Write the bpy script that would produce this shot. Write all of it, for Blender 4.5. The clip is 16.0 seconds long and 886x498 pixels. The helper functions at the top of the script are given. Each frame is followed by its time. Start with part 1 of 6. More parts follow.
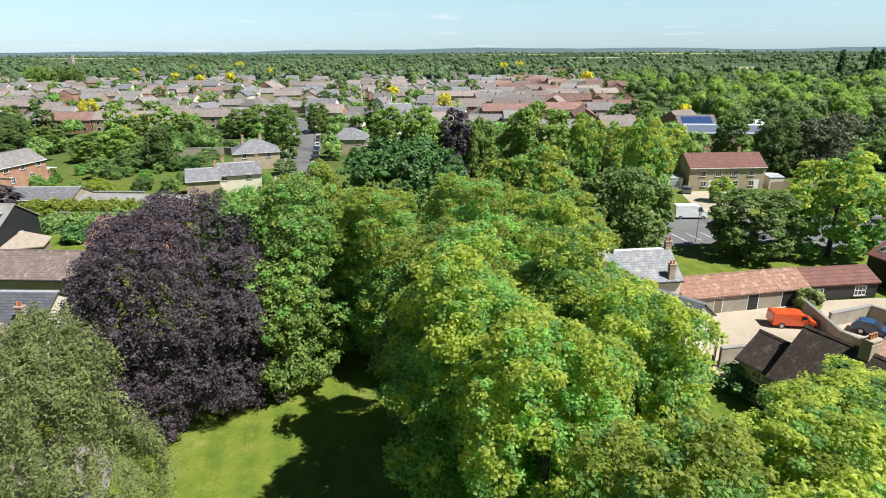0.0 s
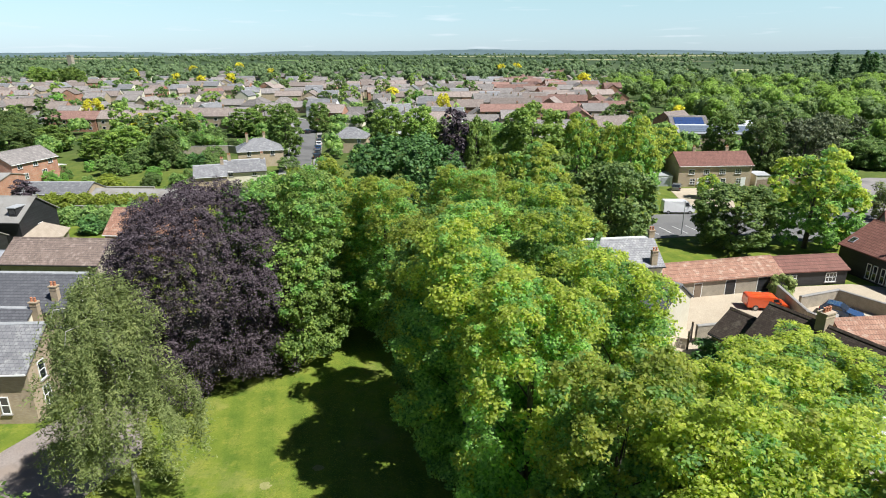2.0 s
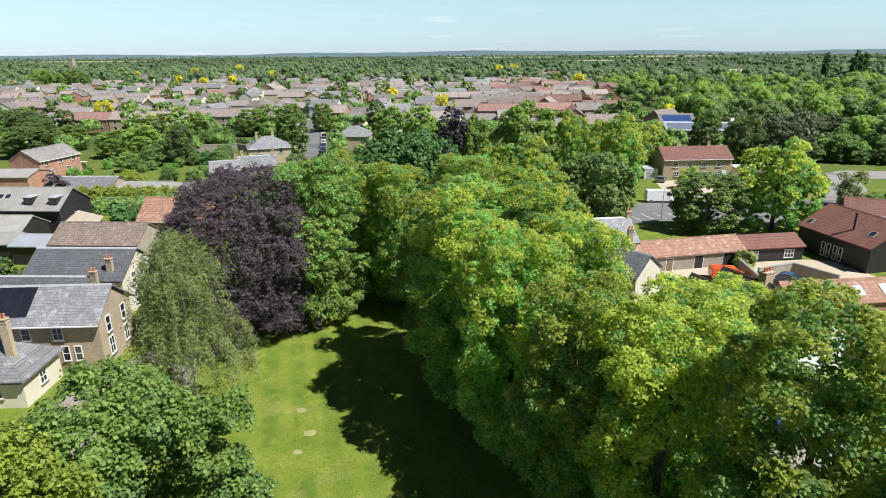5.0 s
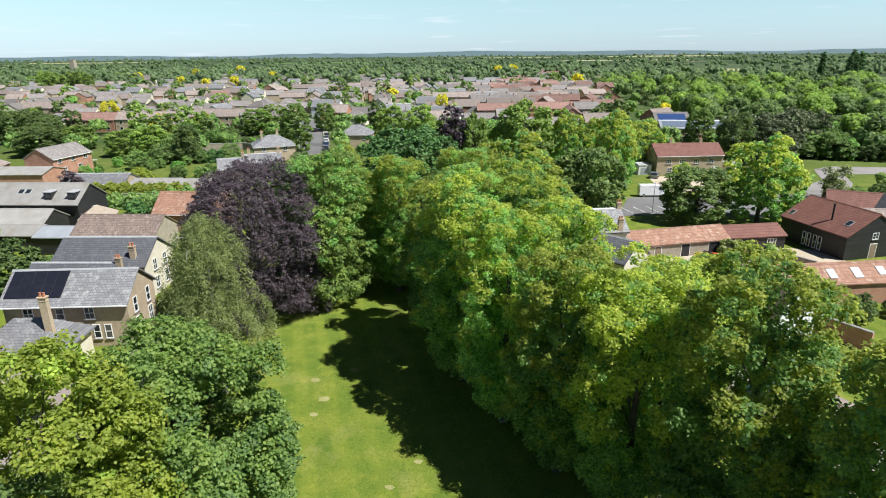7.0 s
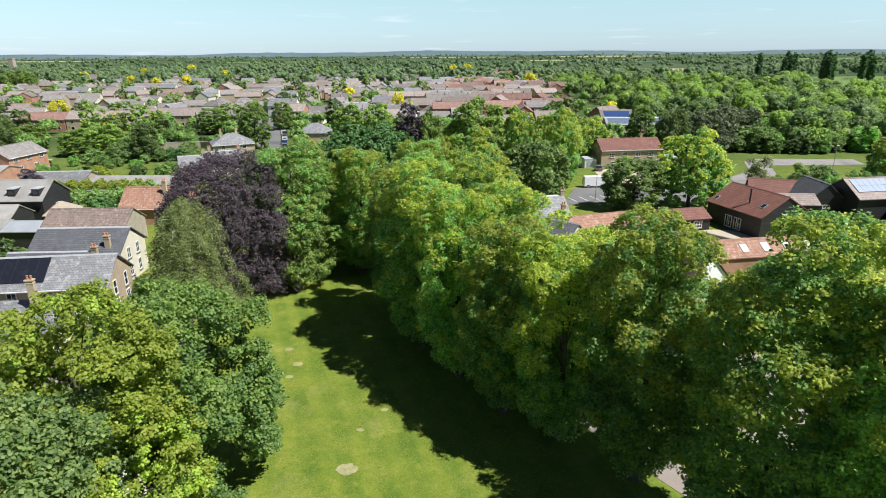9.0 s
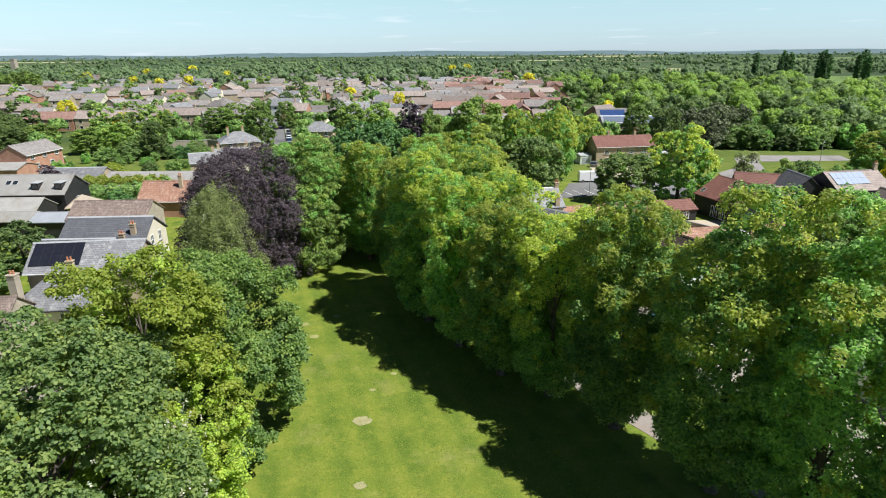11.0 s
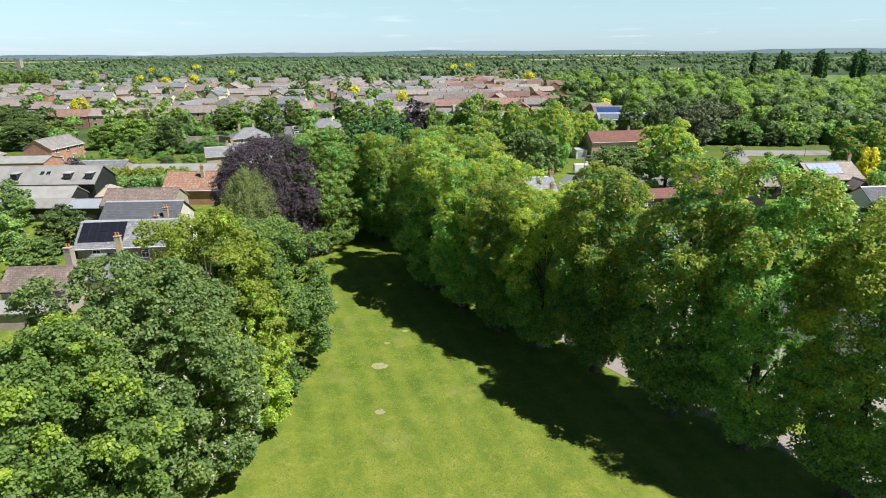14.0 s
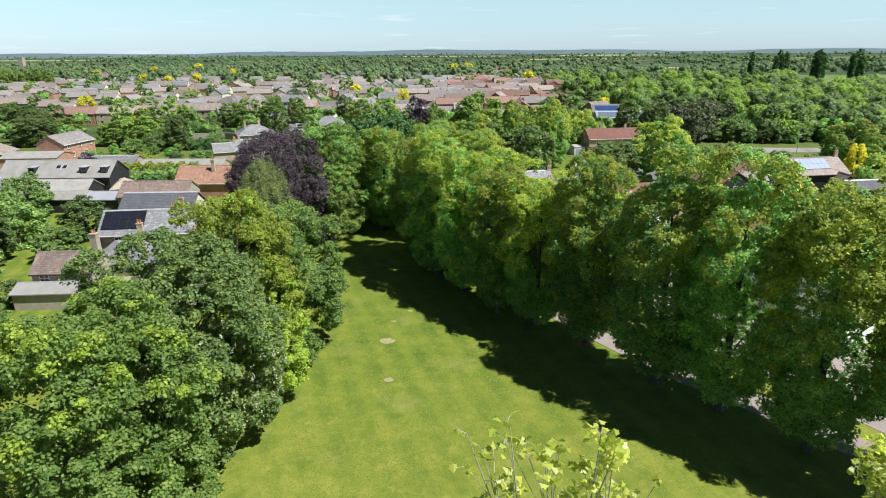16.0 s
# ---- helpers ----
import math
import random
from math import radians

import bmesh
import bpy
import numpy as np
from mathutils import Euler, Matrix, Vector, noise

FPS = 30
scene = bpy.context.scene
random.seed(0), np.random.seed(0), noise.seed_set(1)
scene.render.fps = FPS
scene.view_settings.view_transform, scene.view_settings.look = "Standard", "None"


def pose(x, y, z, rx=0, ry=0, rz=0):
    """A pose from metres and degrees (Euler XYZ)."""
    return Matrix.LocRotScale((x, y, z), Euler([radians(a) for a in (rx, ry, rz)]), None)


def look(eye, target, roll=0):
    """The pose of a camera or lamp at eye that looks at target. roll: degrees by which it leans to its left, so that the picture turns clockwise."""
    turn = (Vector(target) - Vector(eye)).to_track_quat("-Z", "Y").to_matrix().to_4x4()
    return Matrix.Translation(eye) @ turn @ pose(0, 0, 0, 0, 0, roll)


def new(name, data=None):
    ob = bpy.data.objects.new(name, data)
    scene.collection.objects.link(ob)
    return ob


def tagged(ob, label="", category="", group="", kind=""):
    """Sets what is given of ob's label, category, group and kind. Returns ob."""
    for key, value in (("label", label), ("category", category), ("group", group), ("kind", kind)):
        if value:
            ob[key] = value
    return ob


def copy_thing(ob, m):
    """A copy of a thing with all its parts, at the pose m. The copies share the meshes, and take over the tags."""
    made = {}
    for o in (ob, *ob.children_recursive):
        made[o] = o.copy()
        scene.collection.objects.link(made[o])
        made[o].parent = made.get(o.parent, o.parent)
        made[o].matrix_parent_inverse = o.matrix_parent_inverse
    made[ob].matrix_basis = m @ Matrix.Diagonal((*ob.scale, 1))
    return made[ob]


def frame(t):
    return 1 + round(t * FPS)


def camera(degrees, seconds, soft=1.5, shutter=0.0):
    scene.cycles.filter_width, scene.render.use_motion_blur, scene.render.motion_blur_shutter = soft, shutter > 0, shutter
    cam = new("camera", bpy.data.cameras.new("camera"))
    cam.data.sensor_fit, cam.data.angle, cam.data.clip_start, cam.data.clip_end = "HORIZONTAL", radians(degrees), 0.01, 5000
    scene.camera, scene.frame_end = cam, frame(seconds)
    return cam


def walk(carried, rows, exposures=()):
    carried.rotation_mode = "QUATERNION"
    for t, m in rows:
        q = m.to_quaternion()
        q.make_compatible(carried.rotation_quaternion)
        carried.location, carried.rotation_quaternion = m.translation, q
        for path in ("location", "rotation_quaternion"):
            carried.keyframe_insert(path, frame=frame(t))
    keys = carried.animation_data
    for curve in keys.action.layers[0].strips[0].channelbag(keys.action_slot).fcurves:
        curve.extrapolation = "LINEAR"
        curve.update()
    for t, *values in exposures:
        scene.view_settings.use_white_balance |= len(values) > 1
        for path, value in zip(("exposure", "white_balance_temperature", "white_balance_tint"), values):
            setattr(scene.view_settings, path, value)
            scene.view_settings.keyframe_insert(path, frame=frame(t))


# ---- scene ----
cam = camera(73.9, 16.0, soft=1.0)
PATH = [
    (0, (0.2, 44.808, 27.097), (0.027, 46.693, 26.452), -0.4),
    (0.5, (0.283, 44.085, 26.999), (0.111, 45.972, 26.358), -0.3),
    (1, (0.246, 42.986, 27.181), (0.076, 44.873, 26.538), -0.3),
    (1.5, (0.339, 41.588, 27.19), (0.172, 43.475, 26.548), -0.2),
    (2, (0.501, 39.902, 27.153), (0.335, 41.79, 26.512), -0.2),
    (2.5, (0.642, 38.011, 27.194), (0.475, 39.899, 26.554), -0.3),
    (3, (0.697, 36.236, 27.264), (0.533, 38.124, 26.625), -0.3),
    (3.5, (0.818, 34.556, 27.233), (0.655, 36.445, 26.596), -0.3),
    (4, (0.918, 33.159, 27.297), (0.755, 35.048, 26.659), -0.4),
    (6.5, (1.083, 27.268, 27.401), (0.922, 29.157, 26.765), -0.5),
    (7, (1.241, 25.983, 27.392), (1.079, 27.873, 26.756), -0.6),
    (7.5, (1.387, 24.506, 27.379), (1.223, 26.396, 26.746), -0.6),
    (8, (1.643, 22.761, 27.404), (1.508, 24.653, 26.77), -0.5),
    (8.5, (1.795, 20.933, 27.506), (1.743, 22.828, 26.869), -0.4),
    (9, (1.72, 19.271, 27.53), (1.697, 21.166, 26.892), -0.4),
    (11.5, (1.435, 12.015, 27.623), (1.413, 13.911, 26.986), -0.5),
    (12, (1.406, 10.565, 27.618), (1.383, 12.461, 26.982), -0.5),
    (12.5, (1.348, 9.155, 27.713), (1.324, 11.05, 27.074), -0.5),
    (13, (1.275, 7.693, 27.711), (1.251, 9.588, 27.072), -0.5),
    (13.5, (1.185, 6.34, 27.685), (1.161, 8.235, 27.046), -0.4),
    (14, (1.133, 5.023, 27.612), (1.108, 6.918, 26.973), -0.5),
    (14.5, (1.066, 3.745, 27.634), (1.041, 5.639, 26.992), -0.4),
    (15, (1.01, 2.474, 27.62), (0.985, 4.369, 26.978), -0.4),
    (15.5, (0.942, 1.243, 27.603), (0.916, 3.137, 26.961), -0.4),
    (16, (0.862, 0.362, 27.544), (0.837, 2.256, 26.903), -0.4),
]
walk(cam, [(t, look(eye, target, roll)) for t, eye, target, roll in PATH])

# ---- world, sun, exposure ----
SUN_EL, SUN_AZ = radians(56), math.atan2(0.93, -0.37)  # azimuth from +y towards +x
world = bpy.data.worlds.new("daylight")
scene.world = world
world.use_nodes = True
wn, wl = world.node_tree.nodes, world.node_tree.links
sky = wn.new("ShaderNodeTexSky")
sky.sky_type, sky.sun_disc = "NISHITA", False
sky.sun_elevation, sky.sun_rotation = SUN_EL, SUN_AZ
sky.air_density, sky.dust_density, sky.ozone_density = 1.1, 0.0, 1.5
sky.altitude = 0
sky_dir = wn.new("ShaderNodeTexCoord")
sky_xyz = wn.new("ShaderNodeSeparateXYZ")
wl.new(sky_dir.outputs["Generated"], sky_xyz.inputs[0])
haze = wn.new("ShaderNodeValToRGB")  # pale blue summer haze low in the sky
haze.color_ramp.elements[0].position, haze.color_ramp.elements[0].color = 0.0, (1.05, 1.50, 2.51, 1.0)
haze.color_ramp.elements[1].position, haze.color_ramp.elements[1].color = 0.085, (1.82, 2.02, 2.04, 1.0)
far_up = haze.color_ramp.elements.new(0.3)
far_up.color = (0.50, 0.59, 0.72, 1.0)
wl.new(sky_xyz.outputs[2], haze.inputs[0])
tint = wn.new("ShaderNodeMix")
tint.data_type, tint.blend_type = "RGBA", "MULTIPLY"
tint.inputs[0].default_value = 1.0
wl.new(sky.outputs[0], tint.inputs[6])
wl.new(haze.outputs[0], tint.inputs[7])
wisp_map = wn.new("ShaderNodeMapping")
wisp_map.inputs["Scale"].default_value = (3.0, 3.0, 42.0)
wisp = wn.new("ShaderNodeTexNoise")
wisp.inputs["Scale"].default_value, wisp.inputs["Detail"].default_value = 3.2, 6
wl.new(sky_dir.outputs["Generated"], wisp_map.inputs[0])
wl.new(wisp_map.outputs[0], wisp.inputs["Vector"])
wisp_fac = wn.new("ShaderNodeMapRange")
wisp_fac.inputs[1].default_value, wisp_fac.inputs[2].default_value, wisp_fac.inputs[4].default_value = 0.60, 0.78, 0.5
wl.new(wisp.outputs["Fac"], wisp_fac.inputs[0])
cloud = wn.new("ShaderNodeMix")
cloud.data_type = "RGBA"
cloud.inputs[7].default_value = (15.6, 16.4, 17.0, 1.0)
wl.new(wisp_fac.outputs[0], cloud.inputs[0])
wl.new(tint.outputs[2], cloud.inputs[6])
wl.new(cloud.outputs[2], wn["Background"].inputs[0])
wn["Background"].inputs[1].default_value = 0.047
sun_data = bpy.data.lights.new("sun", "SUN")
sun_data.energy, sun_data.angle, sun_data.color = 6.3, radians(0.53), (1.0, 0.965, 0.90)
sun_ob = new("sun", sun_data)
sun_way = Vector((math.sin(SUN_AZ) * math.cos(SUN_EL), math.cos(SUN_AZ) * math.cos(SUN_EL), math.sin(SUN_EL)))
sun_ob.matrix_world = look(sun_way * 100, (0, 0, 0))
scene.view_settings.exposure = 0.39
scene.view_settings.use_white_balance = True
scene.view_settings.white_balance_temperature, scene.view_settings.white_balance_tint = 6200, 10


# ---- materials ----
def hexa(r, g, b):
    return (r, g, b, 1.0)


def mat_new(name):
    m = bpy.data.materials.new(name)
    m.use_nodes = True
    return m, m.node_tree.nodes, m.node_tree.links


def ramp(nodes, links, fac, stops):
    r = nodes.new("ShaderNodeValToRGB")
    els = r.color_ramp.elements
    while len(els) < len(stops):
        els.new(0.5)
    for e, (p, c) in zip(els, stops):
        e.position, e.color = p, hexa(*c)
    links.new(fac, r.inputs[0])
    return r.outputs[0]


def mixc(nodes, links, fac, a, b, mode="MIX"):
    n = nodes.new("ShaderNodeMix")
    n.data_type, n.blend_type = "RGBA", mode
    for sock, v in ((n.inputs[0], fac), (n.inputs[6], a), (n.inputs[7], b)):
        if isinstance(v, (int, float)):
            sock.default_value = v
        elif isinstance(v, tuple):
            sock.default_value = v if len(v) == 4 else hexa(*v)
        else:
            links.new(v, sock)
    return n.outputs[2]


def noise_at(nodes, links, scale, detail=4, vec=None, rough=0.55):
    n = nodes.new("ShaderNodeTexNoise")
    n.inputs["Scale"].default_value, n.inputs["Detail"].default_value, n.inputs["Roughness"].default_value = scale, detail, rough
    if vec is None:
        tc = nodes.new("ShaderNodeTexCoord")
        vec = tc.outputs["Object"]
    links.new(vec, n.inputs["Vector"])
    return n.outputs["Fac"]


def surface(name, dark, light, scale=3.0, fine=25.0, rough=0.8, metal=0.0, bump=0.02, stain=None, random_tint=0.12):
    """A worn surface: two scales of noise between two colours, fine relief and a per-object shift of brightness."""
    m, n, l = mat_new(name)
    b = n["Principled BSDF"]
    big = noise_at(n, l, scale)
    small = noise_at(n, l, fine, 3)
    col = ramp(n, l, big, [(0.3, dark), (0.7, light)])
    col = mixc(n, l, 0.35, col, ramp(n, l, small, [(0.3, tuple(c * 0.65 for c in dark)), (0.7, tuple(min(1, c * 1.15) for c in light))]))
    if stain:
        s = noise_at(n, l, scale * 0.45, 6)
        f = ramp(n, l, s, [(0.52, (0, 0, 0)), (0.68, (1, 1, 1))])
        col = mixc(n, l, f, col, stain)
    if random_tint:
        oi = n.new("ShaderNodeObjectInfo")
        mr = n.new("ShaderNodeMapRange")
        mr.inputs[3].default_value, mr.inputs[4].default_value = 1 - random_tint, 1 + random_tint
        l.new(oi.outputs["Random"], mr.inputs[0])
        hs = n.new("ShaderNodeHueSaturation")
        l.new(mr.outputs[0], hs.inputs["Value"])
        l.new(col, hs.inputs["Color"])
        col = hs.outputs[0]
    l.new(col, b.inputs["Base Color"])
    b.inputs["Roughness"].default_value, b.inputs["Metallic"].default_value = rough, metal
    if bump:
        bp = n.new("ShaderNodeBump")
        bp.inputs["Strength"].default_value, bp.inputs["Distance"].default_value = 0.6, bump
        l.new(small, bp.inputs["Height"])
        l.new(bp.outputs[0], b.inputs["Normal"])
    return m


def tiled(name, a, b_, mortar, bw, bh, rough=0.8, bump=0.03, lichen=None, vertical=1.25, random_tint=0.12):
    """Courses of tiles, slates, bricks or boards, laid along the local x axis and up z, with weathering."""
    m, n, l = mat_new(name)
    bs = n["Principled BSDF"]
    tc = n.new("ShaderNodeTexCoord")
    sep, com = n.new("ShaderNodeSeparateXYZ"), n.new("ShaderNodeCombineXYZ")
    l.new(tc.outputs["Object"], sep.inputs[0])
    add = n.new("ShaderNodeMath")
    add.operation = "ADD"
    l.new(sep.outputs[0], add.inputs[0])
    l.new(sep.outputs[1], add.inputs[1])
    mul = n.new("ShaderNodeMath")
    mul.operation = "MULTIPLY"
    mul.inputs[1].default_value = vertical
    l.new(sep.outputs[2], mul.inputs[0])
    l.new(add.outputs[0] if vertical == 1.0 else sep.outputs[0], com.inputs[0])
    l.new(mul.outputs[0], com.inputs[1])
    br = n.new("ShaderNodeTexBrick")
    br.inputs["Scale"].default_value = 1.0
    br.inputs["Mortar Size"].default_value = min(bw, bh) * 0.07
    br.inputs["Brick Width"].default_value, br.inputs["Row Height"].default_value = bw, bh
    br.inputs["Color1"].default_value, br.inputs["Color2"].default_value, br.inputs["Mortar"].default_value = hexa(*a), hexa(*b_), hexa(*mortar)
    l.new(com.outputs[0], br.inputs["Vector"])
    col = br.outputs["Color"]
    patch = noise_at(n, l, 0.7, 5)
    col = mixc(n, l, ramp(n, l, patch, [(0.35, (0, 0, 0)), (0.7, (0.45, 0.45, 0.45))]), col, tuple(c * 0.55 for c in a))
    if lichen:
        s = noise_at(n, l, 1.6, 8, rough=0.7)
        col = mixc(n, l, ramp(n, l, s, [(0.53, (0, 0, 0)), (0.66, (0.75, 0.75, 0.75))]), col, lichen)
    if random_tint:
        oi = n.new("ShaderNodeObjectInfo")
        mr = n.new("ShaderNodeMapRange")
        mr.inputs[3].default_value, mr.inputs[4].default_value = 1 - random_tint, 1 + random_tint
        l.new(oi.outputs["Random"], mr.inputs[0])
        hs = n.new("ShaderNodeHueSaturation")
        l.new(mr.outputs[0], hs.inputs["Value"])
        l.new(col, hs.inputs["Color"])
        col = hs.outputs[0]
    l.new(col, bs.inputs["Base Color"])
    bs.inputs["Roughness"].default_value = rough
    bp = n.new("ShaderNodeBump")
    bp.inputs["Strength"].default_value, bp.inputs["Distance"].default_value = 0.7, bump
    l.new(br.outputs["Color"], bp.inputs["Height"])
    l.new(bp.outputs[0], bs.inputs["Normal"])
    return m


def leafy(name, shade, mid, tip, gloss=0.66, through_light=0.42, spread=0.25):
    """Leaves: a colour of its own for each leaf, broad patches of age, and light coming through."""
    m, n, l = mat_new(name)
    b = n["Principled BSDF"]
    geo = n.new("ShaderNodeNewGeometry")
    patch = noise_at(n, l, 0.8, 5, rough=0.65)
    mx = n.new("ShaderNodeMath")
    mx.operation = "MULTIPLY_ADD"
    mx.inputs[1].default_value = 0.6
    l.new(geo.outputs["Random Per Island"], mx.inputs[0])
    sc = n.new("ShaderNodeMath")
    sc.operation = "MULTIPLY_ADD"
    sc.inputs[1].default_value, sc.inputs[2].default_value = 1.5, -0.55
    l.new(patch, sc.inputs[0])
    l.new(sc.outputs[0], mx.inputs[2])
    col = ramp(n, l, mx.outputs[0], [(0.15, shade), (0.5, mid), (0.95, tip)])
    oi = n.new("ShaderNodeObjectInfo")
    mr = n.new("ShaderNodeMapRange")
    mr.inputs[3].default_value, mr.inputs[4].default_value = 1 - spread, 1 + spread
    l.new(oi.outputs["Random"], mr.inputs[0])
    hs = n.new("ShaderNodeHueSaturation")
    l.new(mr.outputs[0], hs.inputs["Value"])
    l.new(col, hs.inputs["Color"])
    col = hs.outputs[0]
    l.new(col, b.inputs["Base Color"])
    b.inputs["Roughness"].default_value = gloss
    tr = n.new("ShaderNodeBsdfTranslucent")
    bright = n.new("ShaderNodeHueSaturation")
    bright.inputs["Value"].default_value, bright.inputs["Hue"].default_value = 1.7, 0.492
    l.new(col, bright.inputs["Color"])
    l.new(bright.outputs[0], tr.inputs["Color"])
    ms = n.new("ShaderNodeMixShader")
    ms.inputs[0].default_value = through_light
    l.new(b.outputs[0], ms.inputs[1])
    l.new(tr.outputs[0], ms.inputs[2])
    l.new(ms.outputs[0], n["Material Output"].inputs["Surface"])
    return m


M = {}
M["lime"] = leafy("lime_leaves", (0.092, 0.194, 0.062), (0.213, 0.373, 0.103), (0.388, 0.554, 0.150), through_light=0.6)
M["lime_yellow"] = leafy("young_lime_leaves", (0.161, 0.221, 0.039), (0.311, 0.379, 0.067), (0.492, 0.506, 0.104), through_light=0.6)
M["sycamore"] = leafy("sycamore_leaves", (0.080, 0.151, 0.043), (0.165, 0.278, 0.068), (0.305, 0.405, 0.104), through_light=0.42)
M["sycamore_young"] = leafy("young_sycamore_leaves", (0.082, 0.151, 0.032), (0.163, 0.260, 0.054), (0.274, 0.358, 0.086), through_light=0.44)
M["maple"] = leafy("maple_leaves", (0.142, 0.218, 0.027), (0.267, 0.371, 0.051), (0.428, 0.505, 0.080), through_light=0.44)
M["maple_young"] = leafy("young_maple_leaves", (0.165, 0.229, 0.025), (0.282, 0.355, 0.045), (0.409, 0.449, 0.071), through_light=0.44)
M["chestnut"] = leafy("horse_chestnut_leaves", (0.062, 0.113, 0.033), (0.130, 0.198, 0.054), (0.237, 0.293, 0.082), through_light=0.4)
M["oak"] = leafy("oak_leaves", (0.094, 0.166, 0.037), (0.201, 0.304, 0.064), (0.369, 0.455, 0.100), through_light=0.44)
M["yew"] = leafy("yew_needles", (0.034, 0.085, 0.024), (0.066, 0.158, 0.036), (0.128, 0.250, 0.055), through_light=0.2)
M["beech"] = leafy("copper_beech_leaves", (0.046, 0.030, 0.039), (0.077, 0.057, 0.068), (0.162, 0.125, 0.144), through_light=0.12, gloss=0.75)
M["birch"] = leafy("birch_leaves", (0.138, 0.176, 0.058), (0.251, 0.313, 0.102), (0.395, 0.435, 0.166), gloss=0.8, through_light=0.4)
# greyed, slightly blue leaves: haze of distance put into the base colour
M["woodland"] = leafy("haze_muted_leaves", (0.110, 0.172, 0.080), (0.160, 0.236, 0.104), (0.230, 0.305, 0.135), gloss=0.8, spread=0.1)
M["willow"] = leafy("willow_leaves", (0.128, 0.209, 0.036), (0.210, 0.324, 0.054), (0.330, 0.461, 0.084), gloss=0.75, spread=0.1)
M["mixed"] = leafy("garden_leaves", (0.077, 0.140, 0.036), (0.155, 0.254, 0.067), (0.289, 0.380, 0.108), spread=0.45, through_light=0.34)
M["pine"] = leafy("pine_needles", (0.069, 0.100, 0.043), (0.147, 0.182, 0.084), (0.241, 0.273, 0.143), through_light=0.2)
M["laburnum"] = leafy("laburnum_blossom", (0.350, 0.340, 0.022), (0.590, 0.565, 0.040), (0.760, 0.740, 0.110))
M["blossom"] = leafy("white_blossom", (0.445, 0.410, 0.328), (0.643, 0.608, 0.515), (0.810, 0.810, 0.725))
M["grass"] = leafy("grass_blades", (0.081, 0.136, 0.010), (0.129, 0.182, 0.013), (0.225, 0.233, 0.026), gloss=0.8, through_light=0.25)
M["shoot_leaf"] = leafy("pale_shoot_leaves", (0.24, 0.31, 0.035), (0.40, 0.47, 0.06), (0.58, 0.60, 0.13), through_light=0.45, gloss=0.4)
M["beech_bark"] = surface("grey_beech_bark", (0.20, 0.18, 0.17), (0.34, 0.31, 0.29), 2, 14, 0.9, bump=0.03)
M["bark"] = surface("bark", (0.05, 0.04, 0.03), (0.13, 0.11, 0.09), 2, 14, 0.95, bump=0.06)
M["green_twig"] = surface("pale_grey_twig", (0.26, 0.25, 0.20), (0.40, 0.38, 0.31), 3, 20, 0.7, bump=0)
M["birch_bark"] = surface("birch_bark", (0.25, 0.23, 0.2), (0.55, 0.52, 0.48), 2, 14, 0.8, stain=(0.06, 0.05, 0.05))
M["slate"] = tiled("slate_roof", (0.17, 0.17, 0.18), (0.24, 0.24, 0.245), (0.08, 0.08, 0.085), 0.35, 0.22, 0.6, 0.015, lichen=(0.36, 0.36, 0.34))
M["slate_dark"] = tiled("dark_slate_roof", (0.085, 0.088, 0.10), (0.125, 0.128, 0.14), (0.04, 0.04, 0.045), 0.35, 0.22, 0.85, 0.015)
M["pantile"] = tiled("orange_pantile_roof", (0.27, 0.135, 0.088), (0.36, 0.205, 0.140), (0.12, 0.065, 0.045), 0.26, 0.34, 0.85, 0.05, lichen=(0.42, 0.33, 0.25))
M["redtile"] = tiled("red_tile_roof", (0.185, 0.075, 0.055), (0.245, 0.11, 0.082), (0.08, 0.03, 0.02), 0.3, 0.3, 0.8, 0.04)
M["browntile"] = tiled("brown_tile_roof", (0.16, 0.12, 0.10), (0.24, 0.18, 0.15), (0.07, 0.055, 0.05), 0.24, 0.22, 0.9, 0.04, lichen=(0.32, 0.26, 0.22))
M["pegtile"] = tiled("dark_peg_tile_roof", (0.047, 0.032, 0.023), (0.079, 0.058, 0.043), (0.03, 0.022, 0.018), 0.18, 0.16, 0.95, 0.04, lichen=(0.13, 0.11, 0.085))
M["greytile"] = tiled("grey_tile_roof", (0.19, 0.172, 0.162), (0.285, 0.258, 0.240), (0.1, 0.095, 0.09), 0.3, 0.3, 0.85, 0.03, random_tint=0.3)
M["pinktile"] = tiled("pink_tile_roof", (0.215, 0.178, 0.158), (0.31, 0.262, 0.232), (0.14, 0.1, 0.08), 0.3, 0.3, 0.85, 0.03, random_tint=0.3)
M["towntile"] = tiled("faded_red_tile_roof", (0.22, 0.125, 0.10), (0.30, 0.18, 0.145), (0.1, 0.05, 0.04), 0.3, 0.3, 0.85, 0.03, random_tint=0.25)
M["brick"] = tiled("buff_brick", (0.40, 0.31, 0.20), (0.50, 0.40, 0.27), (0.42, 0.38, 0.32), 0.225, 0.075, 0.9, 0.01, vertical=1.0)
M["redbrick"] = tiled("red_brick", (0.38, 0.17, 0.10), (0.48, 0.25, 0.16), (0.4, 0.36, 0.3), 0.225, 0.075, 0.9, 0.01, vertical=1.0)
M["render"] = surface("cream_render", (0.58, 0.53, 0.40), (0.72, 0.68, 0.55), 0.8, 30, 0.9, bump=0.01)
M["whitewash"] = surface("white_render", (0.68, 0.69, 0.68), (0.80, 0.80, 0.78), 0.8, 30, 0.9, bump=0.01)
M["stone"] = surface("flint_stone_wall", (0.26, 0.23, 0.18), (0.42, 0.37, 0.29), 1.2, 12, 0.95, bump=0.04)
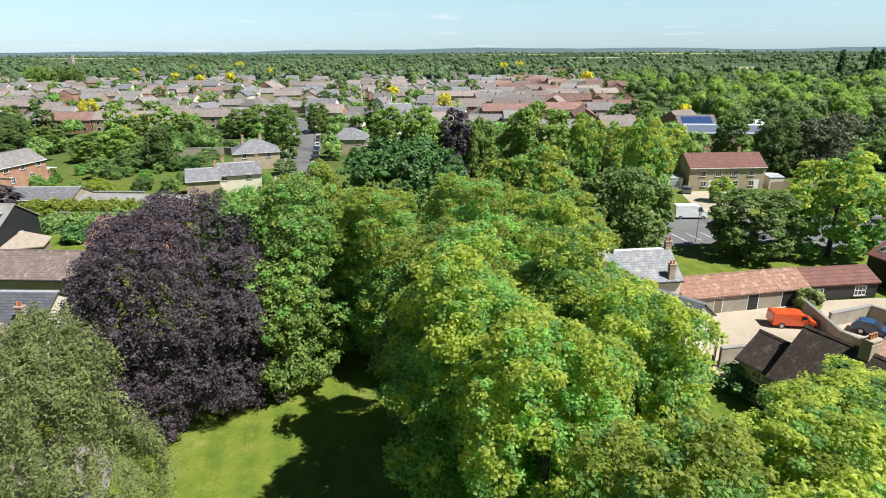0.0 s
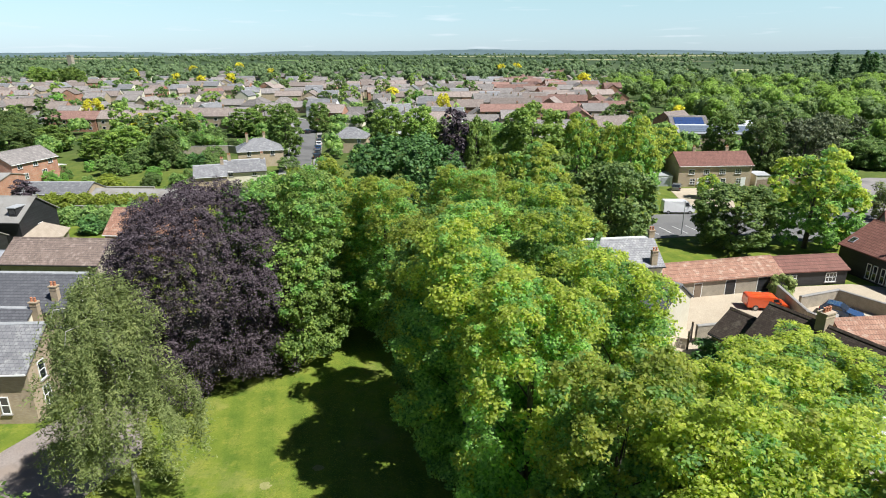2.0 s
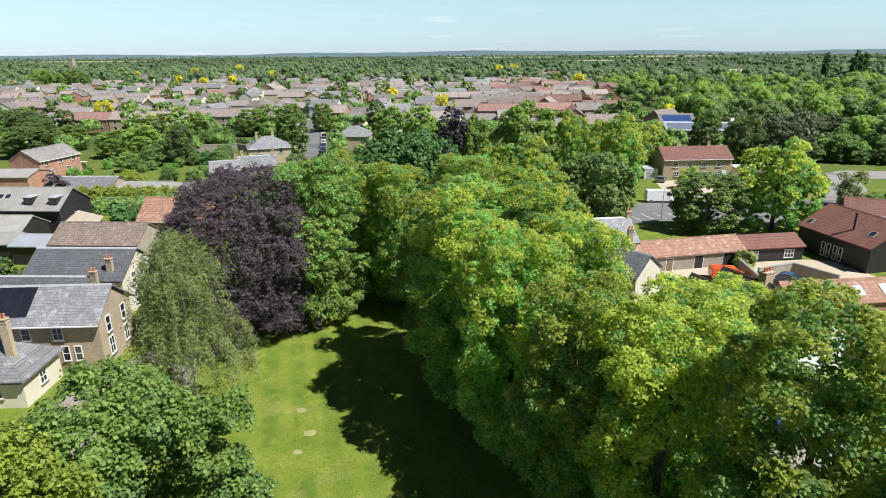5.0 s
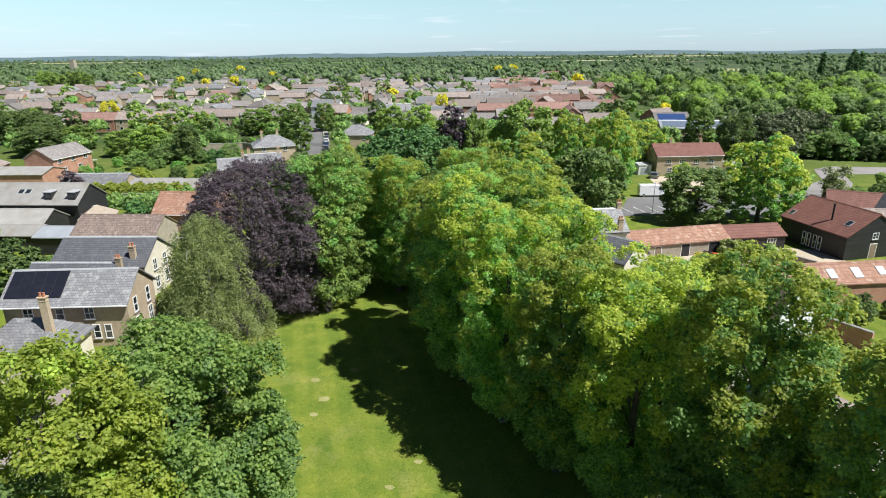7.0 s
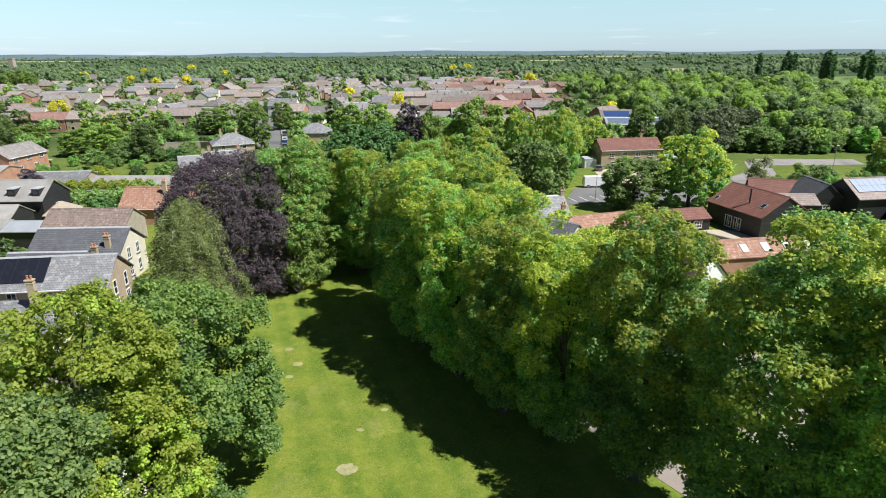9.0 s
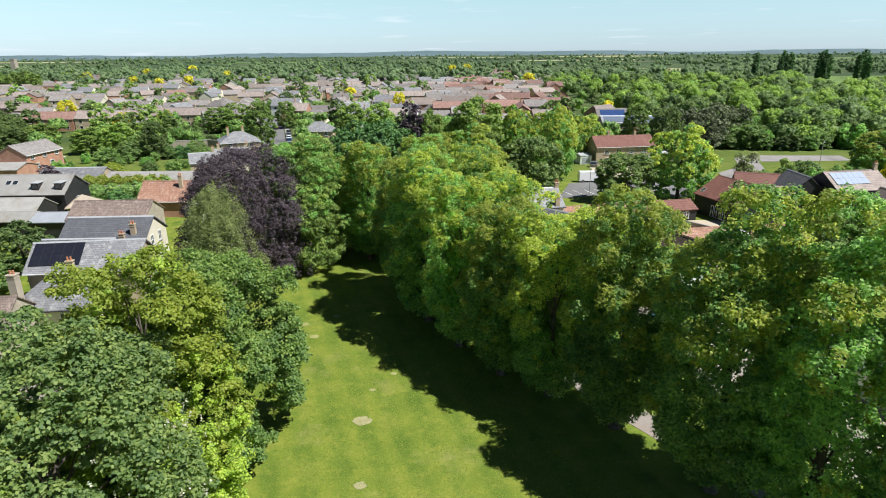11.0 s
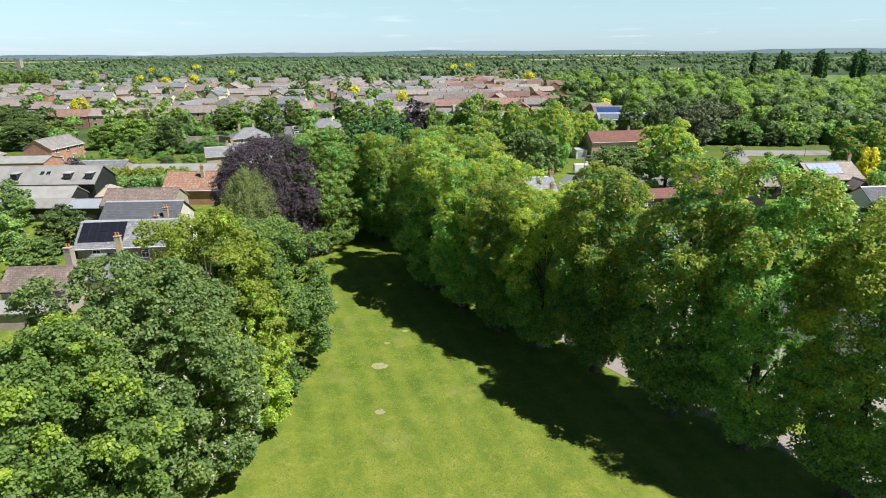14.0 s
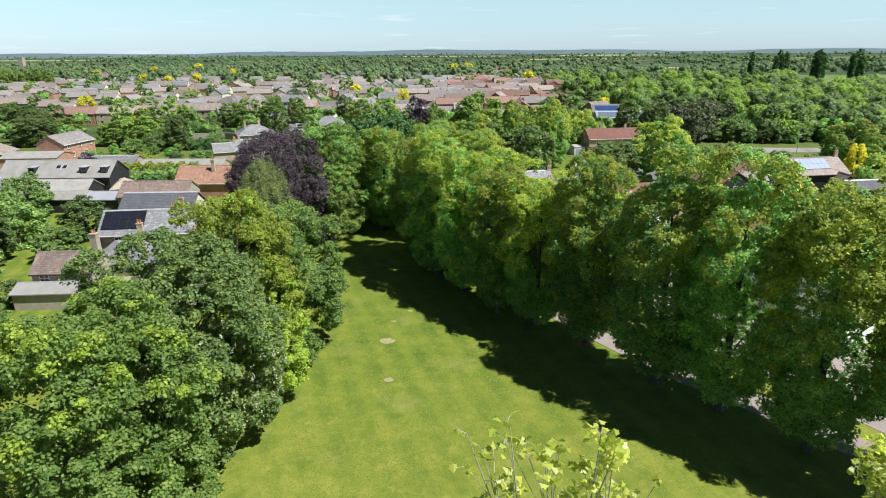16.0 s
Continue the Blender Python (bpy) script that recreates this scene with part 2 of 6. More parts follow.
M["boards"] = tiled("black_weatherboard", (0.018, 0.018, 0.02), (0.032, 0.032, 0.035), (0.006, 0.006, 0.006), 4.0, 0.18, 0.55, 0.05, vertical=1.0)
M["white"] = surface("white_paint", (0.72, 0.72, 0.70), (0.82, 0.82, 0.80), 4, 30, 0.5, bump=0, random_tint=0.03)
M["lead"] = surface("lead_flashing", (0.28, 0.29, 0.30), (0.40, 0.41, 0.42), 2, 12, 0.5, bump=0.005)
M["terracotta"] = surface("terracotta", (0.38, 0.15, 0.08), (0.5, 0.22, 0.12), 4, 30, 0.85)
M["wood"] = surface("weathered_wood", (0.14, 0.10, 0.07), (0.26, 0.20, 0.14), 3, 24, 0.85)
M["grey_metal"] = surface("grey_sheet_metal", (0.33, 0.35, 0.38), (0.42, 0.44, 0.47), 0.8, 10, 0.45, 0.3, bump=0)
M["fibre"] = surface("asbestos_cement_sheet", (0.22, 0.21, 0.195), (0.31, 0.30, 0.28), 0.6, 9, 0.9, stain=(0.2, 0.18, 0.15))
M["asphalt"] = surface("asphalt", (0.115, 0.113, 0.112), (0.165, 0.162, 0.158), 0.25, 8, 0.9, bump=0.01, stain=(0.07, 0.07, 0.07), random_tint=0)
M["pale_asphalt"] = surface("bleached_asphalt", (0.20, 0.185, 0.175), (0.27, 0.25, 0.24), 0.25, 8, 0.9, bump=0.01, stain=(0.14, 0.135, 0.13), random_tint=0)
M["gravel"] = surface("pale_gravel", (0.35, 0.29, 0.21), (0.47, 0.40, 0.30), 0.25, 9, 0.95, bump=0.03, stain=(0.30, 0.25, 0.18), random_tint=0)
M["earth"] = surface("dry_earth", (0.17, 0.175, 0.06), (0.33, 0.30, 0.16), 2.2, 9, 0.95, random_tint=0)
M["worn"] = surface("worn_dry_turf", (0.19, 0.20, 0.055), (0.30, 0.285, 0.12), 1.6, 9, 0.95, random_tint=0)
M["canvas"] = surface("weathered_canvas", (0.27, 0.22, 0.165), (0.38, 0.32, 0.25), 1.5, 14, 0.9, bump=0.01)
M["stubble"] = surface("pale_ripe_field", (0.28, 0.275, 0.13), (0.36, 0.345, 0.17), 0.02, 0.3, 0.95, bump=0, random_tint=0)
M["crop"] = surface("green_crop_field", (0.085, 0.15, 0.03), (0.13, 0.20, 0.045), 0.03, 0.4, 0.95, bump=0, random_tint=0)
M["path"] = surface("worn_tarmac_path", (0.20, 0.17, 0.15), (0.28, 0.24, 0.215), 0.4, 9, 0.95, stain=(0.25, 0.2, 0.16), random_tint=0)
M["kerb"] = surface("concrete", (0.22, 0.215, 0.20), (0.31, 0.30, 0.28), 1, 12, 0.9, random_tint=0)
M["rubber"] = surface("rubber", (0.015, 0.015, 0.015), (0.03, 0.03, 0.03), 4, 30, 0.8, random_tint=0)
M["chrome"] = surface("alloy", (0.4, 0.4, 0.42), (0.5, 0.5, 0.52), 4, 30, 0.3, 0.9, bump=0, random_tint=0)


def shiny(name, col, rough=0.25, coat=0.5, metal=0.0):
    m, n, l = mat_new(name)
    b = n["Principled BSDF"]
    dirt = noise_at(n, l, 2.0, 5)
    l.new(mixc(n, l, ramp(n, l, dirt, [(0.5, (0, 0, 0)), (0.8, (0.25, 0.25, 0.25))]), col, tuple(c * 0.6 + 0.05 for c in col)), b.inputs["Base Color"])
    b.inputs["Roughness"].default_value, b.inputs["Metallic"].default_value = rough, metal
    b.inputs["Coat Weight"].default_value = coat
    return m


M["glass"] = shiny("window_glass", (0.02, 0.025, 0.03), 0.08, 0.8)
M["solar"] = shiny("solar_cells", (0.012, 0.013, 0.02), 0.3, 0.25)
M["solar_blue"] = shiny("blue_solar_cells", (0.03, 0.06, 0.16), 0.2, 0.5)
M["solar_grey"] = shiny("grey_solar_cells", (0.14, 0.17, 0.22), 0.25, 0.6)
# pale blue base colour stands in for sky reflected in the panels
M["solar_sky_sheen"] = shiny("sky_sheen_solar_cells", (0.32, 0.37, 0.46), 0.3, 0.7)
M["pale_sheet"] = surface("pale_sheet_metal", (0.55, 0.56, 0.57), (0.66, 0.67, 0.68), 0.8, 10, 0.5, bump=0)
M["van_white"] = shiny("white_car_paint", (0.78, 0.78, 0.78))
M["van_orange"] = shiny("orange_red_car_paint", (0.62, 0.085, 0.02))
M["car_blue"] = shiny("blue_car_paint", (0.03, 0.07, 0.16))
M["car_grey"] = shiny("grey_car_paint", (0.22, 0.23, 0.24), 0.3, 0.5, 0.4)
M["car_black"] = shiny("black_car_paint", (0.02, 0.02, 0.022))
M["lamp_red"] = shiny("red_lens", (0.45, 0.02, 0.02))
M["lamp_clear"] = shiny("clear_lens", (0.7, 0.7, 0.7))


def ground_material():
    m, n, l = mat_new("ground_grass_and_fields")
    b = n["Principled BSDF"]
    tc = n.new("ShaderNodeTexCoord")
    obj = tc.outputs["Object"]
    fine = noise_at(n, l, 7.0, 4, obj, 0.75)
    mid = noise_at(n, l, 0.35, 5, obj)
    big = noise_at(n, l, 0.06, 4, obj)
    lawn = ramp(n, l, mid, [(0.32, (0.078, 0.132, 0.018)), (0.52, (0.140, 0.190, 0.026)), (0.7, (0.232, 0.242, 0.046))])
    lawn = mixc(n, l, ramp(n, l, fine, [(0.35, (0, 0, 0)), (0.65, (0.75, 0.75, 0.75))]), lawn, (0.07, 0.11, 0.012))
    wave = n.new("ShaderNodeTexWave")
    mp = n.new("ShaderNodeMapping")
    mp.inputs["Rotation"].default_value = (0, 0, radians(-19))
    l.new(obj, mp.inputs[0])
    l.new(mp.outputs[0], wave.inputs[0])
    wave.inputs["Scale"].default_value, wave.inputs["Distortion"].default_value, wave.inputs["Detail Scale"].default_value = 0.13, 2.6, 0.5
    lawn = mixc(n, l, ramp(n, l, wave.outputs["Fac"], [(0.3, (0, 0, 0)), (0.8, (0.22, 0.22, 0.22))]), lawn, (0.24, 0.26, 0.035))
    straw = noise_at(n, l, 0.9, 8, obj, 0.75)
    lawn = mixc(n, l, ramp(n, l, straw, [(0.52, (0, 0, 0)), (0.66, (0.36, 0.36, 0.36))]), lawn, (0.30, 0.285, 0.05))
    tuft = noise_at(n, l, 2.6, 6, obj, 0.7)
    lawn = mixc(n, l, ramp(n, l, tuft, [(0.54, (0, 0, 0)), (0.66, (0.6, 0.6, 0.6))]), lawn, (0.06, 0.105, 0.012))
    worn = noise_at(n, l, 0.16, 7, obj, 0.7)
    lawn = mixc(n, l, ramp(n, l, worn, [(0.56, (0, 0, 0)), (0.70, (0.5, 0.5, 0.5))]), lawn, (0.27, 0.25, 0.09))
    split = n.new("ShaderNodeSeparateXYZ")
    l.new(obj, split.inputs[0])
    dry = n.new("ShaderNodeMapRange")  # drier, thinner turf towards the south end of the green
    dry.inputs[1].default_value, dry.inputs[2].default_value, dry.inputs[3].default_value, dry.inputs[4].default_value = 26, 50, 0.34, 0.0
    l.new(split.outputs[1], dry.inputs[0])
    patchy = n.new("ShaderNodeMath")
    patchy.operation = "MULTIPLY"
    l.new(dry.outputs[0], patchy.inputs[0])
    l.new(ramp(n, l, straw, [(0.36, (0.3, 0.3, 0.3)), (0.62, (1, 1, 1))]), patchy.inputs[1])
    lawn = mixc(n, l, patchy.outputs[0], lawn, (0.30, 0.275, 0.05))
    vor = n.new("ShaderNodeTexVoronoi")
    vor.inputs["Scale"].default_value = 0.0045
    l.new(obj, vor.inputs["Vector"])
    fields = ramp(n, l, vor.outputs["Color"], [(0.2, (0.038, 0.062, 0.028)), (0.6, (0.052, 0.080, 0.034)), (0.85, (0.075, 0.102, 0.044)), (0.95, (0.16, 0.155, 0.085))])
    sep = n.new("ShaderNodeSeparateXYZ")
    l.new(obj, sep.inputs[0])
    mr = n.new("ShaderNodeMapRange")
    mr.inputs[1].default_value, mr.inputs[2].default_value = 140, 230
    l.new(sep.outputs[1], mr.inputs[0])
    town = ramp(n, l, big, [(0.4, (0.045, 0.075, 0.02)), (0.6, (0.08, 0.105, 0.035))])
    mr2 = n.new("ShaderNodeMapRange")
    mr2.inputs[1].default_value, mr2.inputs[2].default_value = 430, 600
    l.new(sep.outputs[1], mr2.inputs[0])
    far = mixc(n, l, mr2.outputs[0], town, fields)
    l.new(mixc(n, l, mr.outputs[0], lawn, far), b.inputs["Base Color"])
    b.inputs["Roughness"].default_value, b.inputs["Specular IOR Level"].default_value = 0.9, 0.15
    bp = n.new("ShaderNodeBump")
    bp.inputs["Strength"].default_value, bp.inputs["Distance"].default_value = 0.5, 0.08
    l.new(fine, bp.inputs["Height"])
    l.new(bp.outputs[0], b.inputs["Normal"])
    return m


M["ground"] = ground_material()
# the hills' blue-grey base colour carries painted distance haze
M["hill"] = surface("haze_tinted_hills", (0.06, 0.10, 0.11), (0.10, 0.15, 0.16), 0.004, 0.03, 1.0, bump=0, random_tint=0)


# ---- building helpers ----
FALL = (120.0, 180.0, -2.4)  # the land falls gently beyond the barns


def land(y):
    a, b, drop = FALL
    return drop * min(1.0, max(0.0, (y - a) / (b - a)))


def drape(bm):
    """Cuts a flat piece where the slope begins and ends, and lays it on the land."""
    for yy in FALL[:2]:
        bmesh.ops.bisect_plane(bm, geom=list(bm.verts) + list(bm.edges) + list(bm.faces), plane_co=(0, yy, 0), plane_no=(0, 1, 0))
    for v in bm.verts:
        v.co.z += land(v.co.y)
    return bm


def mesh_of(name, bm, material):
    me = bpy.data.meshes.new(name)
    bm.to_mesh(me)
    bm.free()
    me.materials.append(material)
    return me


def part(name, bm, material, parent, label="", at=None):
    """Links a bmesh (or a finished mesh) as one mesh object under a thing or a part."""
    me = bm if isinstance(bm, bpy.types.Mesh) else mesh_of(name, bm, material)
    ob = new(name, me)
    ob.parent = parent
    if at is not None:
        ob.matrix_basis = at
    if label:
        ob["label"] = label
    return ob


def thing(name, m, label, category, group="", kind=""):
    ob = new(name)
    ob.matrix_basis = Matrix.Translation((0, 0, land(m.translation.y))) @ m
    return tagged(ob, label, category, group, kind)


def box(x0, x1, y0, y1, z0, z1, bm=None, bevel=0.0):
    bm = bm or bmesh.new()
    vs = [bm.verts.new(p) for p in ((x0, y0, z0), (x1, y0, z0), (x1, y1, z0), (x0, y1, z0), (x0, y0, z1), (x1, y0, z1), (x1, y1, z1), (x0, y1, z1))]
    fs = [bm.faces.new([vs[i] for i in f]) for f in ((3, 2, 1, 0), (4, 5, 6, 7), (0, 1, 5, 4), (1, 2, 6, 5), (2, 3, 7, 6), (3, 0, 4, 7))]
    if bevel:
        bmesh.ops.bevel(bm, geom=list({e for f in fs for e in f.edges}), offset=bevel, segments=1, affect="EDGES")
    return bm


def prism(points, x0, x1, bm=None, axis="x"):
    """A closed outline in the other two axes, drawn out along an axis."""
    bm = bm or bmesh.new()
    put = {"x": lambda a, u, v: (a, u, v), "y": lambda a, u, v: (u, a, v), "z": lambda a, u, v: (u, v, a)}[axis]
    a = [bm.verts.new(put(x0, *p)) for p in points]
    b = [bm.verts.new(put(x1, *p)) for p in points]
    k = len(points)
    bm.faces.new(a)
    bm.faces.new(b[::-1])
    for i in range(k):
        bm.faces.new((a[i], b[i], b[(i + 1) % k], a[(i + 1) % k]))
    bmesh.ops.recalc_face_normals(bm, faces=bm.faces)
    return bm


def tube(points, radii, sides=7, bm=None):
    """A tapered, bent tube through points."""
    bm = bm or bmesh.new()
    rings = []
    for i, (p, r) in enumerate(zip(points, radii)):
        p = Vector(p)
        d = (Vector(points[min(i + 1, len(points) - 1)]) - Vector(points[max(i - 1, 0)])).normalized()
        q = d.to_track_quat("Z", "Y")
        rings.append([bm.verts.new(p + q @ Vector((math.cos(2 * math.pi * k / sides) * r, math.sin(2 * math.pi * k / sides) * r, 0))) for k in range(sides)])
    for a, b in zip(rings, rings[1:]):
        for k in range(sides):
            bm.faces.new((a[k], a[(k + 1) % sides], b[(k + 1) % sides], b[k]))
    bm.faces.new(rings[0][::-1])
    bm.faces.new(rings[-1])
    return bm


def cylinder(r, y0, y1, sides=16):
    bm = bmesh.new()
    pts = [(r * math.cos(2 * math.pi * k / sides), r * math.sin(2 * math.pi * k / sides)) for k in range(sides)]
    return prism(pts, y0, y1, bm, "y")


# ---- leaves and trees ----
def leaves(name, centres, normals, size, rng, material, long=1.5):
    """One mesh of many small folded leaves."""
    n = len(centres)
    nrm = normals / np.maximum(np.linalg.norm(normals, axis=1, keepdims=True), 1e-6)
    side = np.cross(nrm, rng.normal(size=(n, 3)))
    side /= np.maximum(np.linalg.norm(side, axis=1, keepdims=True), 1e-6)
    along = np.cross(nrm, side)
    s = np.reshape(size, (-1, 1)) * rng.uniform(0.6, 1.35, (n, 1))
    w = s * 0.5
    v = np.empty((n, 3, 3))
    v[:, 0] = centres - along * s * long * 0.4 + side * w
    v[:, 1] = centres + along * s * long * 0.65 - nrm * s * 0.1
    v[:, 2] = centres - along * s * long * 0.4 - side * w
    me = bpy.data.meshes.new(name)
    me.vertices.add(n * 3)
    me.vertices.foreach_set("co", v.reshape(-1).astype(np.float32))
    me.loops.add(n * 3)
    me.loops.foreach_set("vertex_index", np.arange(n * 3, dtype=np.int32))
    me.polygons.add(n)
    me.polygons.foreach_set("loop_start", np.arange(0, n * 3, 3, dtype=np.int32))
    me.polygons.foreach_set("loop_total", np.full(n, 3, dtype=np.int32))
    me.update(calc_edges=True)
    me.materials.append(material)
    return me


def kites(name, centres, normals, size, rng, material, long=1.15):
    """One mesh of many broad leaves: each a kite of two faces, folded along its midrib."""
    n = len(centres)
    nrm = normals / np.maximum(np.linalg.norm(normals, axis=1, keepdims=True), 1e-6)
    side = np.cross(nrm, rng.normal(size=(n, 3)))
    side /= np.maximum(np.linalg.norm(side, axis=1, keepdims=True), 1e-6)
    along = np.cross(nrm, side)
    s = np.reshape(size, (-1, 1)) * rng.uniform(0.7, 1.3, (n, 1))
    v = np.empty((n, 4, 3))
    v[:, 0] = centres - along * s * 0.5 * long
    v[:, 1] = centres + side * s * 0.5 + along * s * 0.08 - nrm * s * 0.12
    v[:, 2] = centres + along * s * 0.62 * long - nrm * s * 0.14
    v[:, 3] = centres - side * s * 0.5 + along * s * 0.08 - nrm * s * 0.12
    me = bpy.data.meshes.new(name)
    me.vertices.add(n * 4)
    me.vertices.foreach_set("co", v.reshape(-1).astype(np.float32))
    me.loops.add(n * 4)
    me.loops.foreach_set("vertex_index", np.arange(n * 4, dtype=np.int32))
    me.polygons.add(n)
    me.polygons.foreach_set("loop_start", np.arange(0, n * 4, 4, dtype=np.int32))
    me.polygons.foreach_set("loop_total", np.full(n, 4, dtype=np.int32))
    me.update(calc_edges=True)
    me.materials.append(material)
    return me


def unit(rng, n):
    d = rng.normal(size=(n, 3))
    return d / np.linalg.norm(d, axis=1, keepdims=True)


def crown_cloud(rng, H, base, R, lobes, total, lobe=0.26, flat=1.0, uneven=0.22, skirt=0.85, dome=0.72, spray=0.0):
    """Leaf places and directions for a crown of many rounded clumps on a few boughs, with gaps between them."""
    each = 12 if spray else 1  # leaves on one twig
    count = -(-total // each)
    zc, hz = base + (H - base) * 0.46, (H - base) * 0.54
    d = unit(rng, lobes)
    d[:, 2] = np.where(d[:, 2] < -0.82, -d[:, 2], d[:, 2])
    boughs = unit(rng, 14)
    gain = rng.normal(0, uneven, 14)
    near = np.argmax(d @ boughs.T, 1)
    depth = np.where(rng.random(lobes) < 0.8, rng.uniform(0.74, 0.93, lobes), rng.uniform(0.3, 0.7, lobes)) * (1 + np.clip(gain[near], -0.3, 0.22))
    flat_len = np.maximum(np.hypot(d[:, 0], d[:, 1]), 0.05)
    wide = np.where(d[:, 2] < 0, flat_len * (1 - skirt) + skirt, flat_len ** dome) / flat_len
    c = np.stack([d[:, 0] * R * depth * wide, d[:, 1] * R * depth * wide, zc + d[:, 2] * hz * np.where(d[:, 2] > 0, depth, 0.86)], 1)
    lr = R * lobe * rng.uniform(0.55, 1.35, lobes)
    k = rng.choice(lobes, count, p=lr ** 2 / np.sum(lr ** 2))
    u = unit(rng, count)
    out = d[k] * 0.5 + np.array([0, 0, 0.45])
    u = u + out * rng.uniform(0, 1.3, (count, 1))
    u /= np.linalg.norm(u, axis=1, keepdims=True)
    r = lr[k, None] * rng.uniform(0.4, 1.1, (count, 1)) ** 0.6 * (1 + 0.2 * np.sin(u[:, :1] * 5 + k[:, None]) * np.cos(u[:, 1:2] * 6 + 2 * k[:, None]))
    p = c[k] + u * r * np.array([1.15, 1.15, 0.8 * flat]) + rng.normal(0, 0.018 * R * lobe / 0.2, (count, 3))
    p[:, 2] = np.maximum(p[:, 2], base * 0.6)
    # bring the whole cloud to the stated height and spread
    ztop = np.quantile(p[:, 2], 0.998)
    spread = np.quantile(np.hypot(p[:, 0], p[:, 1]), 0.975)
    grow = np.array([R / spread, R / spread, (H - base) / (ztop - base)])
    lift = np.array([0, 0, base])
    p, c = (p - lift) * grow + lift, (c - lift) * grow + lift
    p[:, 2] = np.maximum(p[:, 2], base * 0.6)
    nn = u * 0.8 + np.array([0, 0, 0.9]) + rng.normal(0, 0.4, (count, 3))
    if spray:
        p, nn = np.repeat(p, each, 0)[:total], np.repeat(nn, each, 0)[:total]
        p = p + rng.normal(0, spray, (total, 3)) * np.array([1, 1, 0.5])
        nn = nn + rng.normal(0, 0.45, (total, 3))
    return p, nn, c


def clumped_crown(rng, H, base, R, lobes, clump, count, per, uneven=0.14, under=0.55, droop=0.0, dome=0.68):
    """A crown of boughs, each covered with rounded clumps of leaves that stand apart from one another.
    Gives leaf places, leaf directions, the clump of each leaf, and the clump centres."""
    zc, hz = base + (H - base) * 0.44, (H - base) * 0.56
    turn = np.arange(lobes) * 2.39996 + rng.normal(0, 0.25, lobes)
    dz = np.clip(1 - 1.85 * (np.arange(lobes) + rng.uniform(0.2, 0.8, lobes)) / lobes, -0.85, 0.99)
    d = np.stack([np.cos(turn) * np.sqrt(1 - dz ** 2), np.sin(turn) * np.sqrt(1 - dz ** 2), dz], 1)
    reach = np.clip(rng.normal(1.0, uneven, lobes), 0.72, 1.2)
    flat_len = np.maximum(np.hypot(d[:, 0], d[:, 1]), 0.08)
    wide = np.where(d[:, 2] > 0, flat_len ** dome, np.maximum(flat_len * (1 - under) + under, 0.12)) / flat_len
    lr = R * rng.uniform(0.17, 0.36, lobes)
    c = np.stack([d[:, 0] * wide * (R - lr) * reach, d[:, 1] * wide * (R - lr) * reach, zc + d[:, 2] * (hz - lr * 0.7) * np.where(d[:, 2] > 0, reach ** 0.6, 0.95)], 1)
    n = max(20, count // per)
    m = n * 7
    k = rng.choice(lobes, m, p=lr ** 2 / np.sum(lr ** 2))
    u = unit(rng, m) + d[k] * 0.6 + np.where(d[k, 2:] > -0.1, 0.3, -0.1) * np.array([0, 0, 1.0])
    u /= np.linalg.norm(u, axis=1, keepdims=True)
    q = c[k] + u * lr[k, None] * rng.uniform(0.74, 1.2, (m, 1)) * np.array([1, 1, 0.85])
    inside = np.zeros(m, bool)
    for a, r in zip(c, lr):
        inside |= np.sum(((q - a) / np.array([1, 1, 0.85])) ** 2, 1) < (0.7 * r) ** 2
    ok = np.flatnonzero(~inside & (q[:, 2] > base))
    keep = np.empty((0, 3))
    picked = []
    for j in ok:  # clumps keep their distance
        if not len(picked) or np.min(np.sum((keep - q[j]) ** 2, 1)) > (0.9 * clump) ** 2:
            picked.append(j)
            keep = np.vstack([keep, q[j]])
            if len(picked) >= n:
                break
    picked = np.array(picked)
    q, o = q[picked], u[picked]
    out = o + np.array([0, 0, 0.55])
    out /= np.linalg.norm(out, axis=1, keepdims=True)
    cr = clump * rng.uniform(0.45, 1.3, len(q))
    total = len(q) * per
    w = np.repeat(np.arange(len(q)), per)
    e = unit(rng, total) + out[w] * 0.75
    e /= np.linalg.norm(e, axis=1, keepdims=True)
    p = q[w] + e * cr[w, None] * rng.uniform(0.4, 1.2, (total, 1)) * np.array([1.1, 1.1, 0.75])
    if droop:
        p[:, 2] -= droop * rng.random(total) ** 2 * (e[:, 2] < 0.2)
    nn = e * 0.7 + np.array([0, 0, 0.6]) + rng.normal(0, 0.5, (total, 3))
    inner = total // 14  # shaded leaves behind the clumps
    j = rng.integers(total, size=inner)
    deep = p[j] - out[w[j]] * rng.uniform(0.5, 2.2, (inner, 1)) * clump
    p, nn, w = np.concatenate([p, deep]), np.concatenate([nn, unit(rng, inner)]), np.concatenate([w, np.full(inner, -1)])
    spread = np.quantile(np.hypot(p[:, 0], p[:, 1]), 0.975)
    ztop = np.quantile(p[:, 2], 0.998)
    grow, lift = np.array([R / spread, R / spread, (H - base) / (ztop - base)]), np.array([0, 0, base])
    p, q, c = (p - lift) * grow + lift, (q - lift) * grow + lift, (c - lift) * grow + lift
    p[:, 2] = np.maximum(p[:, 2], base * 0.5 + 0.1)
    return p, nn, w, q, c


